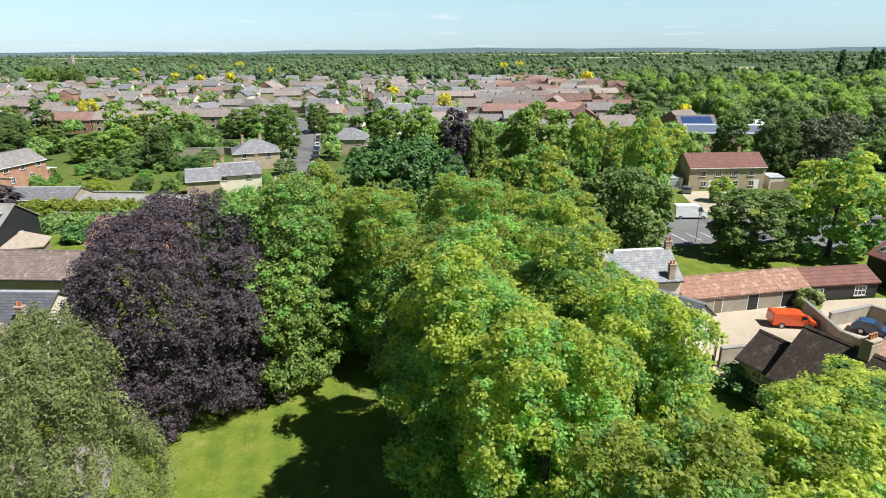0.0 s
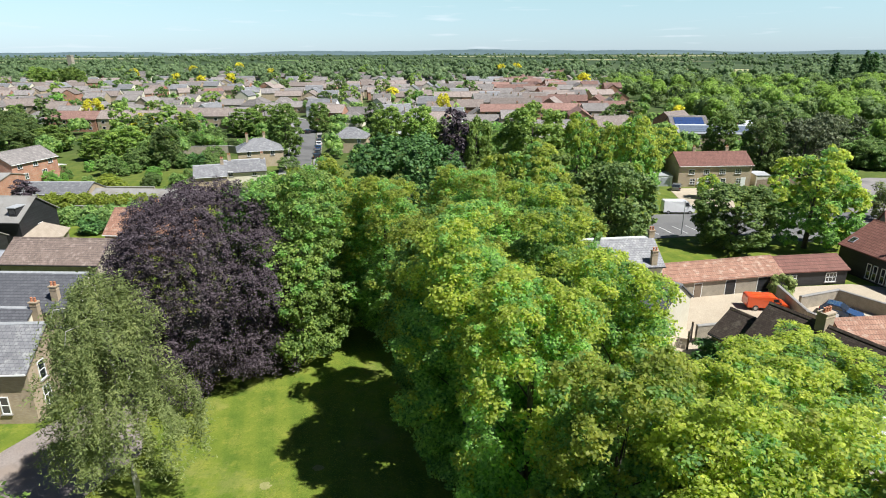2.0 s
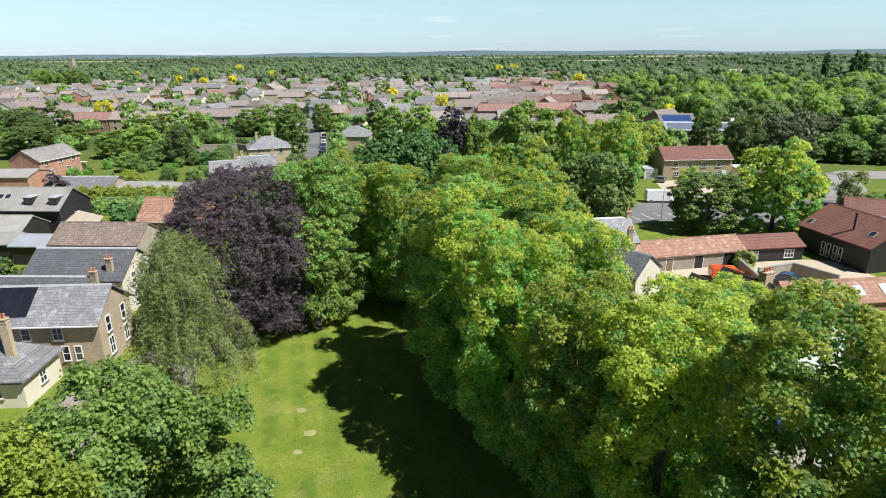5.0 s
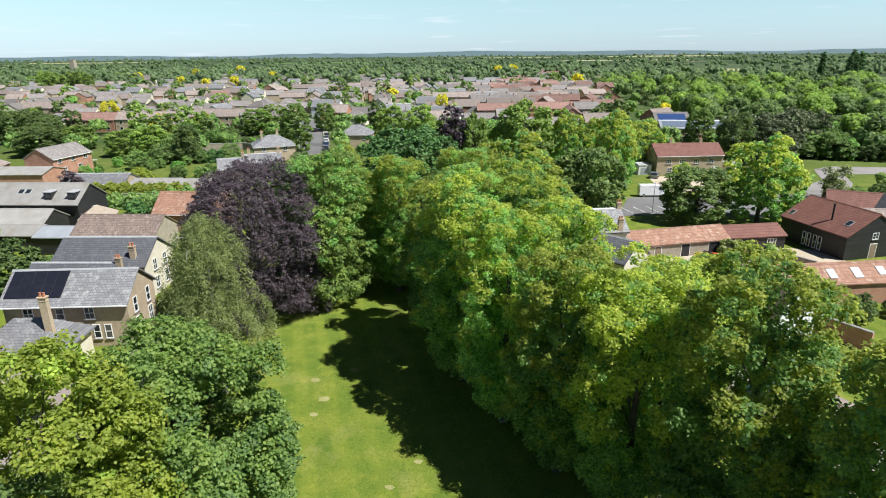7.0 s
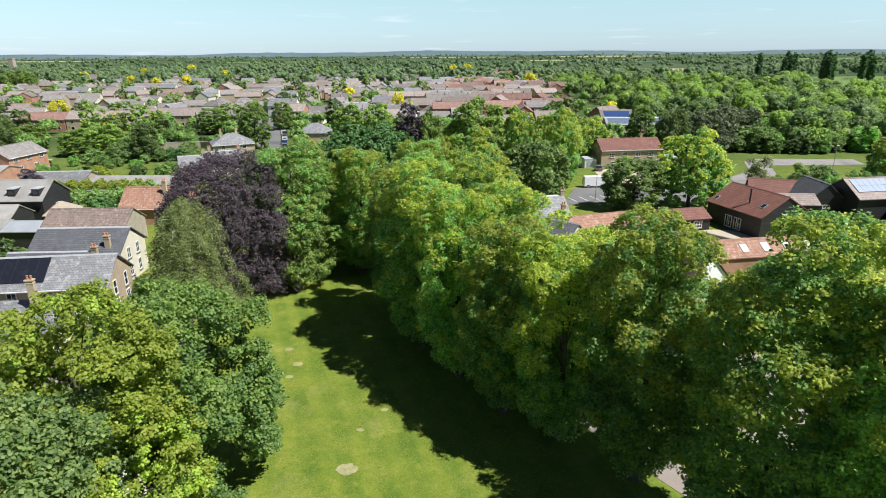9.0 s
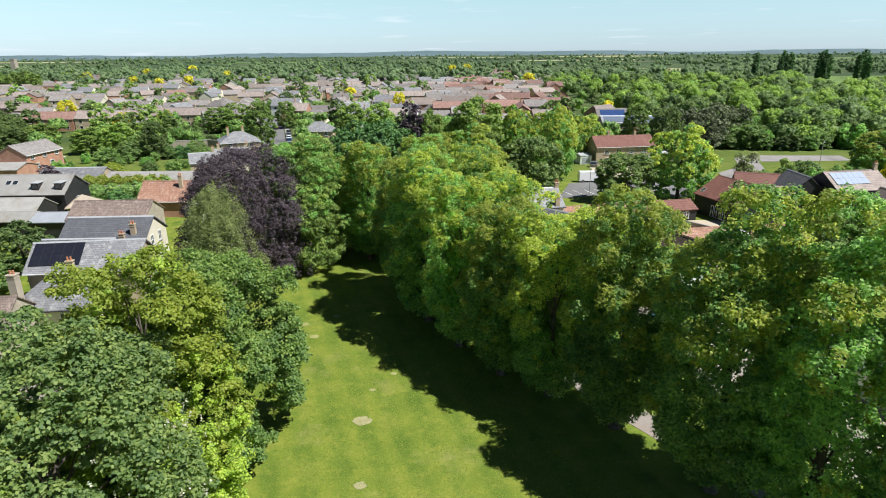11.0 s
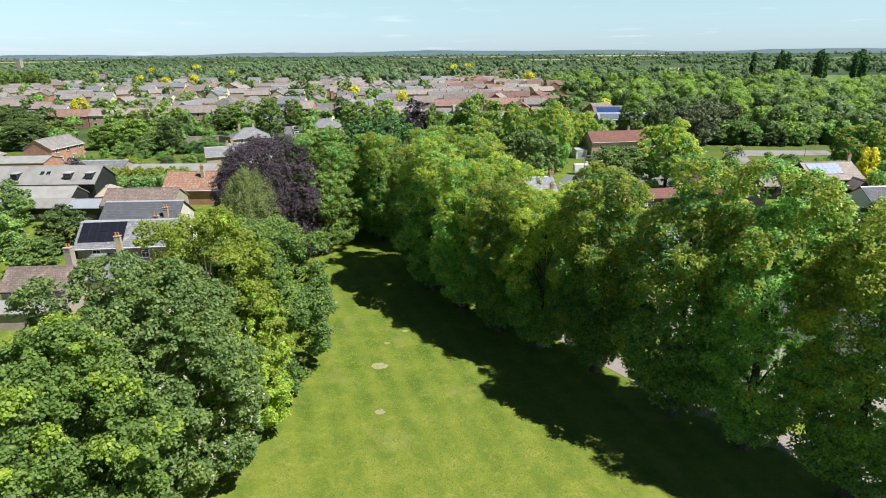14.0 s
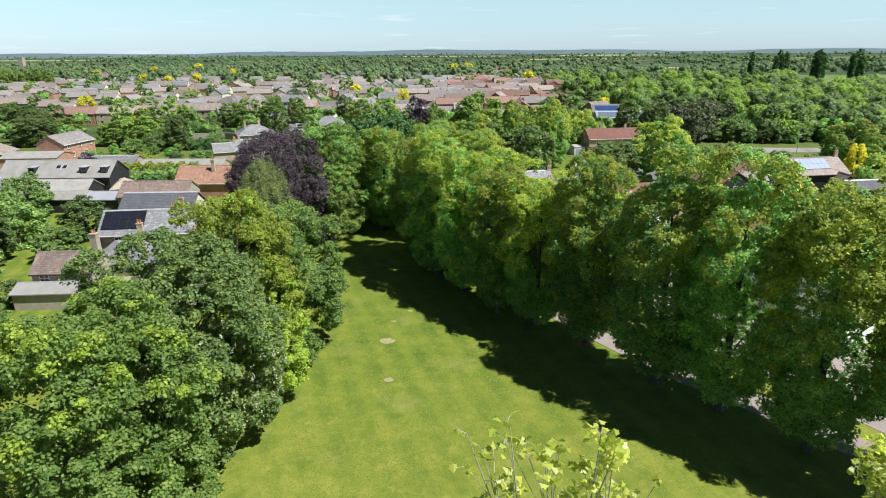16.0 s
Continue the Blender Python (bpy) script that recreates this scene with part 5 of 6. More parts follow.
tree("sycamore", 15.0, 1.7, 5.5, 23, "sycamore", "dense sycamore in dark bluish-green leaf", 40, 0.58, 108000, 130, 0.15, 0.36, x=-14.3, y=50.0, tips="sycamore_young", young=0.3, under=0.85)
tree("field_maple", 17.4, 1.5, 5.4, 24, "maple", "yellow-green field maple in fresh leaf", 42, 0.52, 98000, 112, 0.135, 0.36, x=-16.0, y=43.4, tips="maple_young", young=0.45, under=0.8)
hc = tree("horse_chestnut", 15.8, 0.9, 7.2, 25, "chestnut", "horse chestnut carrying white candle blossom", 42, 0.56, 108000, 104, 0.16, 0.4, x=-17.9, y=37.0, under=0.85)
tree("sycamore", 15.4, 0.8, 6.6, 26, "sycamore_young", "leafy sycamore beside the flowering chestnut", 46, 0.6, 130000, 140, 0.15, 0.36, x=-18.6, y=27.6, tips="maple", young=0.12, under=0.85)


def candles(parent, n, seed, R, zlo, zhi):
    rng = np.random.default_rng(seed)
    d = unit(rng, n * 4)
    d = d[(d[:, 2] > -0.5) & (d[:, 2] < 0.75)][:n]
    c = np.stack([d[:, 0] * R, d[:, 1] * R, (zlo + zhi) / 2 + d[:, 2] * (zhi - zlo) / 2], 1) * rng.uniform(0.93, 1.02, (len(d), 1))
    p = np.repeat(c, 10, 0) + rng.normal(0, 1, (len(d) * 10, 3)) * np.array([0.045, 0.045, 0.1])
    part("blossom", kites("blossom", p, unit(rng, len(p)), 0.085, rng, M["blossom"]), None, parent, "upright white flower candles")


candles(hc, 260, 31, 7.1, 0.6, 13.5)


def tall_plane(x, y, H, R, seed, label, shoots):
    """A tall tree whose topmost shoots rise just below the camera's height, each with large lobed leaves."""
    rng = np.random.default_rng(seed)
    root = thing("norway_maple", pose(x, y, 0), label, "tree")
    p, nn, c = crown_cloud(rng, H - 4.2, 3.0, R, 110, 9000, 0.2)
    part("trunk", trunk_mesh(rng, H - 1.5, 3.0, R, 0.42, 14, c), M["bark"], root)
    part("crown", leaves("crown", p, nn, 0.3, rng, M["sycamore"]), None, root)
    outline = [(0, -0.45), (0.2, -0.32), (0.45, -0.36), (0.42, -0.08), (0.56, 0.16), (0.32, 0.26), (0.0, 0.62), (-0.32, 0.26), (-0.56, 0.16), (-0.42, -0.08), (-0.45, -0.36), (-0.2, -0.32)]
    for sx, sy, sz, n in shoots:
        bm = bmesh.new()
        foot = Vector((sx * 0.3, sy * 0.3, H - 3.4))
        tip = Vector((sx, sy, sz))
        mid_ = foot.lerp(tip, 0.55) + Vector((rng.normal(0, 0.12), rng.normal(0, 0.12), 0))
        tube([foot, mid_, tip], [0.028, 0.013, 0.005], 6, bm)
        lf = bmesh.new()
        ends = [tip] + [mid_.lerp(tip, rng.uniform(0.1, 0.9)) + Vector((rng.normal(0, 0.16), rng.normal(0, 0.16), rng.uniform(0.02, 0.2))) for k in range(3 + n // 14)]
        for e0 in ends[1:]:
            tube([mid_.lerp(tip, rng.uniform(0.05, 0.6)), e0], [0.007, 0.004], 5, bm)
        for i in range(n):
            q = ends[rng.integers(len(ends))]
            a = rng.uniform(0, 6.283)
            e = q + Vector((math.cos(a), math.sin(a), rng.uniform(-0.7, 0.6))) * rng.uniform(0.03, 0.16)
            tube([q, e], [0.003, 0.0015], 4, bm)
            sz_ = rng.uniform(0.07, 0.14)
            turn = Euler((rng.normal(0, 0.7), rng.normal(0, 0.7), a)).to_matrix()
            vs = [lf.verts.new(e + turn @ Vector((u * sz_, v * sz_, -abs(u) * sz_ * 0.5))) for u, v in outline]
            hub = lf.verts.new(e)
            for k in range(len(vs)):
                lf.faces.new((hub, vs[k], vs[(k + 1) % len(vs)]))
        sh = part("shoot", bm, M["green_twig"], root)
        part("shoot_leaves", lf, M["shoot_leaf"], sh, "large pale yellow-green lobed leaves")
    return root


tall_plane(2.15, 6.25, 23.4, 2.6, 28, "tall maple whose bare leader shoots carry pale lobed leaves", [(-0.62, -0.1, 23.55, 22), (0.42, -0.2, 23.4, 110), (-1.1, 0.15, 23.15, 26), (-0.1, 0.2, 22.9, 34), (0.62, -0.1, 23.1, 30), (-0.25, -0.3, 22.9, 26), (-0.9, 0.3, 22.8, 24), (0.1, 0.4, 22.8, 24), (1.3, 0.2, 22.4, 26)])
tall_plane(10.1, 9.4, 20.6, 2.4, 29, "tall maple crown in dense pale leaf", [(-1.45, 0.0, 20.3, 150), (-1.2, 0.6, 20.1, 130), (-0.9, -0.3, 20.5, 130), (-0.3, 0.2, 20.8, 130), (-1.5, -0.5, 19.8, 130), (-1.3, 0.3, 19.6, 130), (-0.8, 0.9, 20.2, 130), (-0.6, 0.3, 20.2, 130)])


def bare_patch(x, y, r, seed, mat="earth", label="worn bare earth patch in the lawn"):
    rng = np.random.default_rng(seed)
    pts = [(x + math.cos(a) * r * (1 + q), y + math.sin(a) * r * 0.8 * (1 + q)) for a, q in zip(np.linspace(0, 2 * math.pi, 22)[:-1], rng.normal(0, 0.12, 21))]
    slab("bare_patch", pts, 0.012, M[mat], label, "bare earth", 0.05)


bare_patch(-5.47, 53.1, 0.75, 1)
for k, (x, y, r) in enumerate([(-4.6, 45.8, 0.45), (-5.2, 57.6, 0.3), (-3.6, 60.3, 0.3), (-12.4, 67.6, 0.5), (-14, 70.5, 0.4), (-11, 72.5, 0.4), (-12.6, 65.4, 0.35)]):
    bare_patch(x, y, r, 2 + k, "worn" if k else "earth", "dry worn patch in the mown grass")


def lawn_grass():
    rng = np.random.default_rng(77)
    n = 120000
    y = rng.uniform(6, 92, n)
    x = rng.uniform(-14, 8, n) + np.maximum(0, (60 - y) * 0.38) * rng.random(n)
    p = np.stack([x, y, rng.uniform(0.003, 0.006, n)], 1)
    nn = rng.normal(0, 0.08, (n, 3)) + np.array([0, 0, 1.6])
    ob = new("grass", leaves("grass", p, nn, 0.06, rng, M["grass"], 2.2))
    tagged(ob, "short mown grass blades over the green", "grass", kind="stuff")


lawn_grass()

# ---- trees beyond the green ----
mids = {
    "chestnut": tree("horse_chestnut", 13.7, 0.8, 6.0, 41, "chestnut", "dark green horse chestnut beyond the green", 28, 0.72, 19000, 42, 0.34, 0.35, x=15.6, y=116.0),
    "oak": tree("oak_tree", 13.0, 1.0, 6.0, 42, "oak", "broad green oak among the houses", 24, 0.85, 12000, 40, 0.42, 0.35, x=8.0, y=128.0),
    "lime": tree("lime_tree", 14.5, 1.0, 6.2, 43, "lime", "fresh yellow-green lime beyond the yard", 28, 0.72, 19000, 42, 0.34, 0.35, x=45.5, y=125.0, tips="lime_yellow", young=0.4),
    "purple": tree("purple_beech", 16.9, 1.0, 4.4, 44, "beech", "dark purple beech among green trees", 24, 0.8, 10000, 40, 0.4, 0.35, x=-8.0, y=172.0),
    "round": tree("hornbeam", 15.0, 0.8, 5.0, 45, "sycamore_young", "neat upright green street tree", 40, 0.6, 18000, 40, 0.34, 0.3, x=-60.5, y=209.0, uneven=0.05, under=0.8),
    "yew": tree("yew_tree", 15.0, 0.3, 10.0, 46, "yew", "broad spreading dark green yew", 40, 0.8, 24000, 40, 0.38, 0.5, x=-13.6, y=130.0),
    "mixed": tree("garden_tree", 8.5, 0.4, 4.2, 47, "mixed", "bushy green garden tree", 20, 0.62, 9000, 46, 0.28, 0.22, x=-90.0, y=190.0),
    "light": tree("garden_tree", 8.5, 0.4, 4.2, 51, "lime", "light green garden tree", 20, 0.62, 9000, 46, 0.28, 0.22, x=-98.0, y=214.0),
    "pine": tree("scots_pine", 13.5, 1.0, 6.5, 48, "pine", "broad dark brown-green pine with layered branches", 30, 0.75, 10000, 36, 0.42, 0.35, x=76.0, y=191.0, uneven=0.22),
    "yellow": tree("laburnum", 9.8, 0.6, 4.0, 49, "laburnum", "laburnum in full golden yellow blossom", 18, 0.7, 5600, 34, 0.4, 0.18, x=-117.0, y=231.0),
    "poplar": tree("poplar", 26.0, 0.5, 3.2, 50, "yew", "tall narrow dark green poplar", 46, 0.85, 9000, 30, 0.62, 0.4, x=297.0, y=610.0, under=0.9),
}
SPOTS = [
    ("lime", -21.8, 112, 10, 0.8, 1.0), ("lime", 4.9, 118, 20, 1.1, 1.08), ("chestnut", 35.0, 124, 50, 0.95, 0.68),
    ("lime", 25.3, 150, 10, 0.85, 1.18), ("lime", 29, 166, 90, 0.9, 1.05), ("lime", 26, 190, 20, 0.9, 0.75),
    ("oak", -3.5, 172, 90, 0.65, 1.15), ("oak", -33, 225, 40, 1.0, 0.98), ("oak", -23, 225, 10, 1.0, 1.0), ("mixed", -4, 218, 40, 1.4, 1.1), ("lime", 36, 182, 200, 0.95, 0.95), ("lime", 44, 196, 20, 0.8, 0.78),
    ("round", 62.5, 210, 10, 0.9, 0.88), ("round", -89.5, 250, 40, 1.35, 0.64), ("round", -66.0, 262, 80, 0.85, 0.72), ("chestnut", 65.5, 190, 30, 0.8, 1.02), ("pine", 85, 203, 80, 1.0, 1.05), ("pine", 70, 198, 10, 0.8, 1.0),
    ("pine", 93, 208, 150, 0.9, 0.95), ("lime", 98, 145, 30, 1.1, 0.85), ("oak", 108, 150, 30, 1.0, 0.8),
    ("oak", -101, 196, 60, 1.0, 0.75), ("lime", -94, 200, 160, 0.8, 0.55), ("mixed", -78, 199, 20, 0.7, 0.5), ("mixed", -92, 186, 50, 0.9, 0.7),
    ("mixed", -95, 178, 10, 0.8, 0.6), ("oak", -112, 200, 60, 1.0, 0.62), ("chestnut", -140, 200, 160, 1.2, 0.7), ("oak", -136, 212, 100, 1.0, 0.6),
    ("lime", -104, 236, 80, 0.6, 0.7), ("mixed", -90, 226, 80, 0.9, 0.7), ("mixed", -52, 186, 20, 0.7, 0.45), ("chestnut", -156, 220, 60, 1.0, 0.85), ("chestnut", -146, 213, 160, 0.9, 0.8), ("chestnut", -168, 226, 110, 1.1, 0.85), ("chestnut", -86, 189, 20, 0.66, 0.8), ("yellow", -171, 284, 60, 1.15, 1.05), ("yellow", -22, 300, 10, 0.8, 1.2),
    ("mixed", -56.5, 94, 70, 0.35, 0.3), ("mixed", -56, 88, 130, 1.0, 0.75), ("mixed", -64, 84, 210, 1.0, 0.8), ("mixed", -54, 78, 10, 0.7, 0.55), ("chestnut", -63, 76, 10, 0.7, 0.6), ("mixed", -58, 66, 10, 1.0, 0.9),
    ("mixed", -54, 56, 40, 0.9, 0.6), ("mixed", 40, 86, 40, 0.4, 0.35), ("mixed", 44.5, 87, 140, 0.35, 0.3), ("mixed", 47, 83, 90, 0.5, 0.4), ("mixed", 52, 88, 200, 0.5, 0.4), ("mixed", 56, 94, 20, 0.5, 0.45), ("mixed", -51, 49, 140, 0.8, 0.6), ("chestnut", -57, 46, 40, 0.7, 0.5), ("mixed", -47, 55, 10, 0.5, 0.4), ("mixed", -60, 58, 200, 0.8, 0.7), ("lime", -66, 66, 200, 0.6, 0.55), ("mixed", -50, 62, 30, 0.5, 0.35), ("mixed", -68, 76, 30, 0.8, 0.7), ("mixed", -73, 100, 100, 1.0, 0.9), ("mixed", -72, 90, 160, 1.1, 1.0), ("purple", -84, 137, 20, 0.55, 0.35), ("mixed", -36, 62, 30, 0.55, 0.35), ("yellow", 90.5, 131, 0, 0.55, 0.8),
    ("oak", -28, 112, 30, 0.9, 0.8), ("lime", -13, 108, 30, 1.0, 0.8), ("oak", -34, 126, 30, 0.9, 0.55), ("lime", 8, 108, 30, 0.9, 0.85), ("lime", 0, 112, 80, 0.8, 0.75), ("lime", 43.8, 161, 40, 0.42, 0.34), ("lime", 11, 140, 140, 0.7, 0.5),
]
for kind, x, y, rz, s, sz in SPOTS:
    again(mids[kind], x, y, rz, s, sz)
for (x, y, sc) in [(-223, 635, 1.3), (-268, 536, 1.2), (-239, 520, 1.1), (-221, 536, 1.2), (-58, 380, 1.0), (6, 723, 1.5), (24, 771, 1.5), (67, 514, 1.3), (-336, 824, 1.5), (-338, 704, 1.4), (-368, 638, 1.3)]:
    again(mids["yellow"], x, y, x * 7 % 360, sc)
# three small yews are added undergrowth, dark in place of shade under the trees
for kind, x, y, sc, sz in [("yew", -12, 99, 0.4, 0.35), ("yew", -7, 102, 0.4, 0.32), ("yew", -17, 101, 0.36, 0.35), ("oak", 9.6, 185, 1.4, 1.33), ("lime", 20.7, 185, 0.75, 1.06)]:
    again(mids[kind], x, y, x * 9 % 360, sc, sz)
rg = random.Random(14)


def fill(n, x0, x1, y0, y1, kinds, slo, shi, clear):
    """Bushes and small trees over a stretch of gardens, clear of the buildings and streets named."""
    done = 0
    while done < n:
        x, y = rg.uniform(x0, x1), rg.uniform(y0, y1)
        if any((x - a) ** 2 + (y - b) ** 2 < c * c for a, b, c in clear):
            continue
        sc = rg.uniform(slo, shi)
        again(mids[rg.choice(kinds)], x, y, rg.uniform(0, 360), sc, sc * rg.uniform(0.7, 1.0))
        done += 1


LEFT_CLEAR = [(-121, 182, 11), (-106, 152, 11), (-83, 160, 6), (-76, 175, 8), (-80, 205, 10), (-90, 170, 10), (-55.5, 167, 8), (-60, 161, 7), (-64, 195, 10), (-43.6, 216, 12), (-83, 142, 9), (-124, 158, 9), (-54, 200, 6), (-57, 212, 6), (-60, 224, 6), (-63, 236, 6), (-66, 247, 6), (-50, 190, 6), (-47, 180, 6), (-58.5, 218, 6), (-61.5, 230, 6), (-64, 241, 6)]
fill(20, -112, -66, 180, 250, ["mixed", "mixed", "light"], 0.35, 0.7, LEFT_CLEAR)
fill(12, -112, -66, 158, 182, ["mixed", "mixed", "light"], 0.35, 0.6, LEFT_CLEAR)
fill(22, -104, -62, 150, 186, ["mixed", "light", "mixed"], 0.2, 0.42, [(-121, 182, 11), (-106, 152, 11), (-83, 160, 5), (-55.5, 167, 8), (-60, 161, 6), (-83, 145, 9), (-76, 153.4, 3), (-110, 177, 5)])
fill(10, -58, -46, 150, 180, ["mixed", "light"], 0.2, 0.35, [(-55.5, 167, 7), (-60, 161, 6), (-47, 180, 5), (-45, 172, 5)])
fill(14, -40, 0, 222, 258, ["mixed", "light"], 0.7, 1.0, LEFT_CLEAR)
fill(26, 64, 132, 196, 262, ["mixed", "light", "mixed"], 0.7, 1.2, [(75, 228, 10), (66, 228, 9), (84, 228, 9), (64, 246, 10), (92, 258, 10), (62, 210, 5), (68, 215, 7), (76, 216, 9), (60, 224, 9)])
fill(9, 96, 130, 146, 172, ["mixed", "mixed", "light"], 0.5, 0.8, [(92, 165, 6)])
fill(16, 84, 135, 199, 216, ["mixed", "light"], 0.8, 1.2, [])
fill(12, 92, 130, 196.5, 200.5, ["mixed", "mixed", "light"], 0.5, 0.9, [])
fill(9, 58, 96, 88, 112, ["mixed", "mixed", "light"], 0.5, 0.9, [(73.4, 99.5, 10), (76, 115, 8), (60, 110, 9)])
fill(5, 84, 98, 112, 128, ["mixed", "light"], 0.5, 0.9, [(76, 119, 8), (90.5, 131, 5)])
fill(8, 68, 92, 130, 146, ["mixed", "mixed", "light"], 0.3, 0.55, [(74, 120, 12), (62, 127, 9)])
for kind, x, y, sc in [("oak", -352, 520, 1.3), ("oak", -368, 530, 1.2), ("oak", -380, 526, 1.3), ("oak", -340, 512, 1.2), ("oak", -394, 536, 1.3)]:
    again(mids[kind], x, y, x * 5 % 360, sc)
shrub(20.6, 89.0, 1.9, 2.6, "yew", "rounded dark green shrub by the cottage", 61)
shrub(34.4, 106.4, 1.6, 2.4, "birch", "grey-green shrub against the barn", 62)
shrub(-30.5, 64.0, 1.2, 1.4, "blossom", "white flowering shrub beside the drive", 63, 1200, 0.15)
shrub(-33.0, 60.5, 1.5, 1.3, "maple", "low yellow-green shrub beside the drive", 64)
for k in range(6):
    vehicle("parked_car", "car parked along the street", -55.2 - k * 2.0 + 4.6, 206 + k * 7.6, 105, 4.3, 1.8, 1.5, ["car_black", "car_grey", "car_blue", "van_white", "car_grey", "car_black"][k], van=False, category="car", group="cars along the street")

vehicle("driving_car", "dark car standing on the street", -69.6, 258.6, 106, 4.3, 1.8, 1.5, "car_black", van=False, category="car")

# ---- town ----
rt = random.Random(8)
protos = []
for i, (L, W, e, r, wall, roof, hip) in enumerate([
        (11, 8, 4.9, 7.6, "brick", "greytile", 0), (9, 7.5, 4.8, 7.4, "render", "greytile", 0), (13, 8, 2.7, 5.2, "brick", "greytile", 0), (12, 8.5, 4.9, 7.8, "redbrick", "pinktile", 0),
        (24, 8, 5.0, 7.7, "brick", "pinktile", 0), (10, 9, 2.8, 5.4, "render", "greytile", 3.2), (14, 8, 5.0, 8.0, "whitewash", "slate", 0), (20, 8, 4.8, 7.4, "redbrick", "towntile", 0)]):
    n = max(2, round(L / 5))
    ws = []
    for k in range(n):
        u = -L / 2 + L * (k + 0.5) / n
        ws.append(("f", u, 0.8, 1.3, 1.2))
        if e > 4:
            ws.append(("f", u, 3.2, 1.3, 1.1))
    protos.append(house("town_house", "%s house with a %s roof in the town" % ({"brick": "buff brick", "render": "cream rendered", "redbrick": "red brick", "whitewash": "white rendered"}[wall],
                        {"greytile": "grey tile", "pinktile": "pinkish tile", "slate": "slate", "towntile": "faded red tile"}[roof]),
                        -128 - i * 24, 300 + (i % 3) * 14, 3, L, W, e, r, wall, roof, hip, wins=ws, chims=[(L * 0.28, 0, r + 0.9)] if i in (0, 1, 4, 6, 7) else [], gutter=False, sills=False, group="town houses"))
taken = [(-43.6, 216), (-64, 195), (-54, 158), (66, 228), (78, 228), (86, 228), (64, 246), (92, 258), (52, 175)]


def road_x(y):
    for (x0, y0), (x1, y1) in zip(ROAD, ROAD[1:]):
        if y0 <= y <= y1:
            return x0 + (x1 - x0) * (y - y0) / (y1 - y0)
    return -200


def put_house(k, x, y, rz):
    if abs(x - road_x(y)) < 11 or any((x - a) ** 2 + (y - b) ** 2 < 11.5 ** 2 for a, b in taken):
        return
    taken.append((x, y))
    copy_thing(protos[k], pose(x, y, land(y), 0, 0, rz))


for (k, x, y, rz) in [(7, -162.5, 261, 2), (4, -140, 262, 2), (4, -115, 273, 2), (0, -118, 241, 40), (1, -96, 262, 30), (6, -30, 250, 20), (1, -34, 268, 100), (6, -42, 290, 20), (0, -28, 286, 30), (3, -22, 262, 10),
                      (7, 4, 300, 3), (7, 28, 306, 3), (7, 52, 318, 3), (4, 10, 330, 3), (0, -18, 236, 15), (2, -2, 250, 5), (1, 14, 240, 10), (2, 28, 262, 5), (3, 40, 250, 8), (0, 8, 272, 5), (2, 46, 282, 0), (3, 66, 268, 40), (3, 58, 276, 40), (7, 30, 346, 3)]:
    put_house(k, x, y, rz)
plain, plain_spots, rest = [], [], []
for i, (L, W, e, r, wall, roof) in enumerate([(11, 8.5, 4.7, 7.2, "brick", "greytile"), (12, 9, 2.6, 5.2, "render", "greytile"), (10, 8.5, 4.7, 7.3, "redbrick", "pinktile"), (15, 8, 4.8, 7.2, "brick", "pinktile"),
                                              (12, 8.5, 4.7, 7.4, "redbrick", "towntile"), (11, 8, 4.8, 7.6, "render", "slate")]):
    plain.append(house("distant_house", "%s house with a %s roof in the town" % ({"brick": "buff brick", "render": "cream rendered", "redbrick": "red brick"}[wall], {"greytile": "grey tile", "pinktile": "pinkish tile", "slate": "slate", "towntile": "faded red tile"}[roof]),
                       -250 + i * 19, 402 + (i % 2) * 9, 4 + 11 * i, L, W, e, r, wall, roof, gutter=False, group="distant houses"))
    taken.append((-250 + i * 19, 402 + (i % 2) * 9))
for j in range(31):
    y = 286 + j * 19.0
    bend = rt.uniform(-14, 14)
    for i in range(78):
        x = -0.95 * y + i * 13.4 + rt.uniform(-3, 3)
        if x > 20 + 0.13 * y or rt.random() < 0.1 + max(0, (y - 430) / 620) + (0.25 if x < -0.62 * y else 0):
            continue
        place = (x, y + bend * math.sin(i * 0.4) + rt.uniform(-3, 3), rt.choice([0, 6, 95, 12, 4, 86]) + bend)
        if y < 372:
            put_house(rt.choice([0, 1, 2, 3, 5, 2, 6, 1, 2, 5]) if x < 0 else rt.choice([3, 7, 0, 3, 1, 2]), *place)
        elif len(plain_spots) < 270 and not (abs(place[0] - road_x(place[1])) < 11 or any((place[0] - a) ** 2 + (place[1] - b) ** 2 < 11.0 ** 2 for a, b in taken)):
            taken.append(place[:2])
            plain_spots.append(place)
            copy_thing(plain[rt.choice([0, 1, 2, 3, 1, 5]) if x < 0 else rt.choice([2, 3, 4, 4, 0])], pose(place[0], place[1], land(place[1]), 0, 0, place[2]))
        elif len(plain_spots) >= 270 and not any((place[0] - a) ** 2 + (place[1] - b) ** 2 < 11.0 ** 2 for a, b in taken):
            taken.append(place[:2])
            rest.append(place)


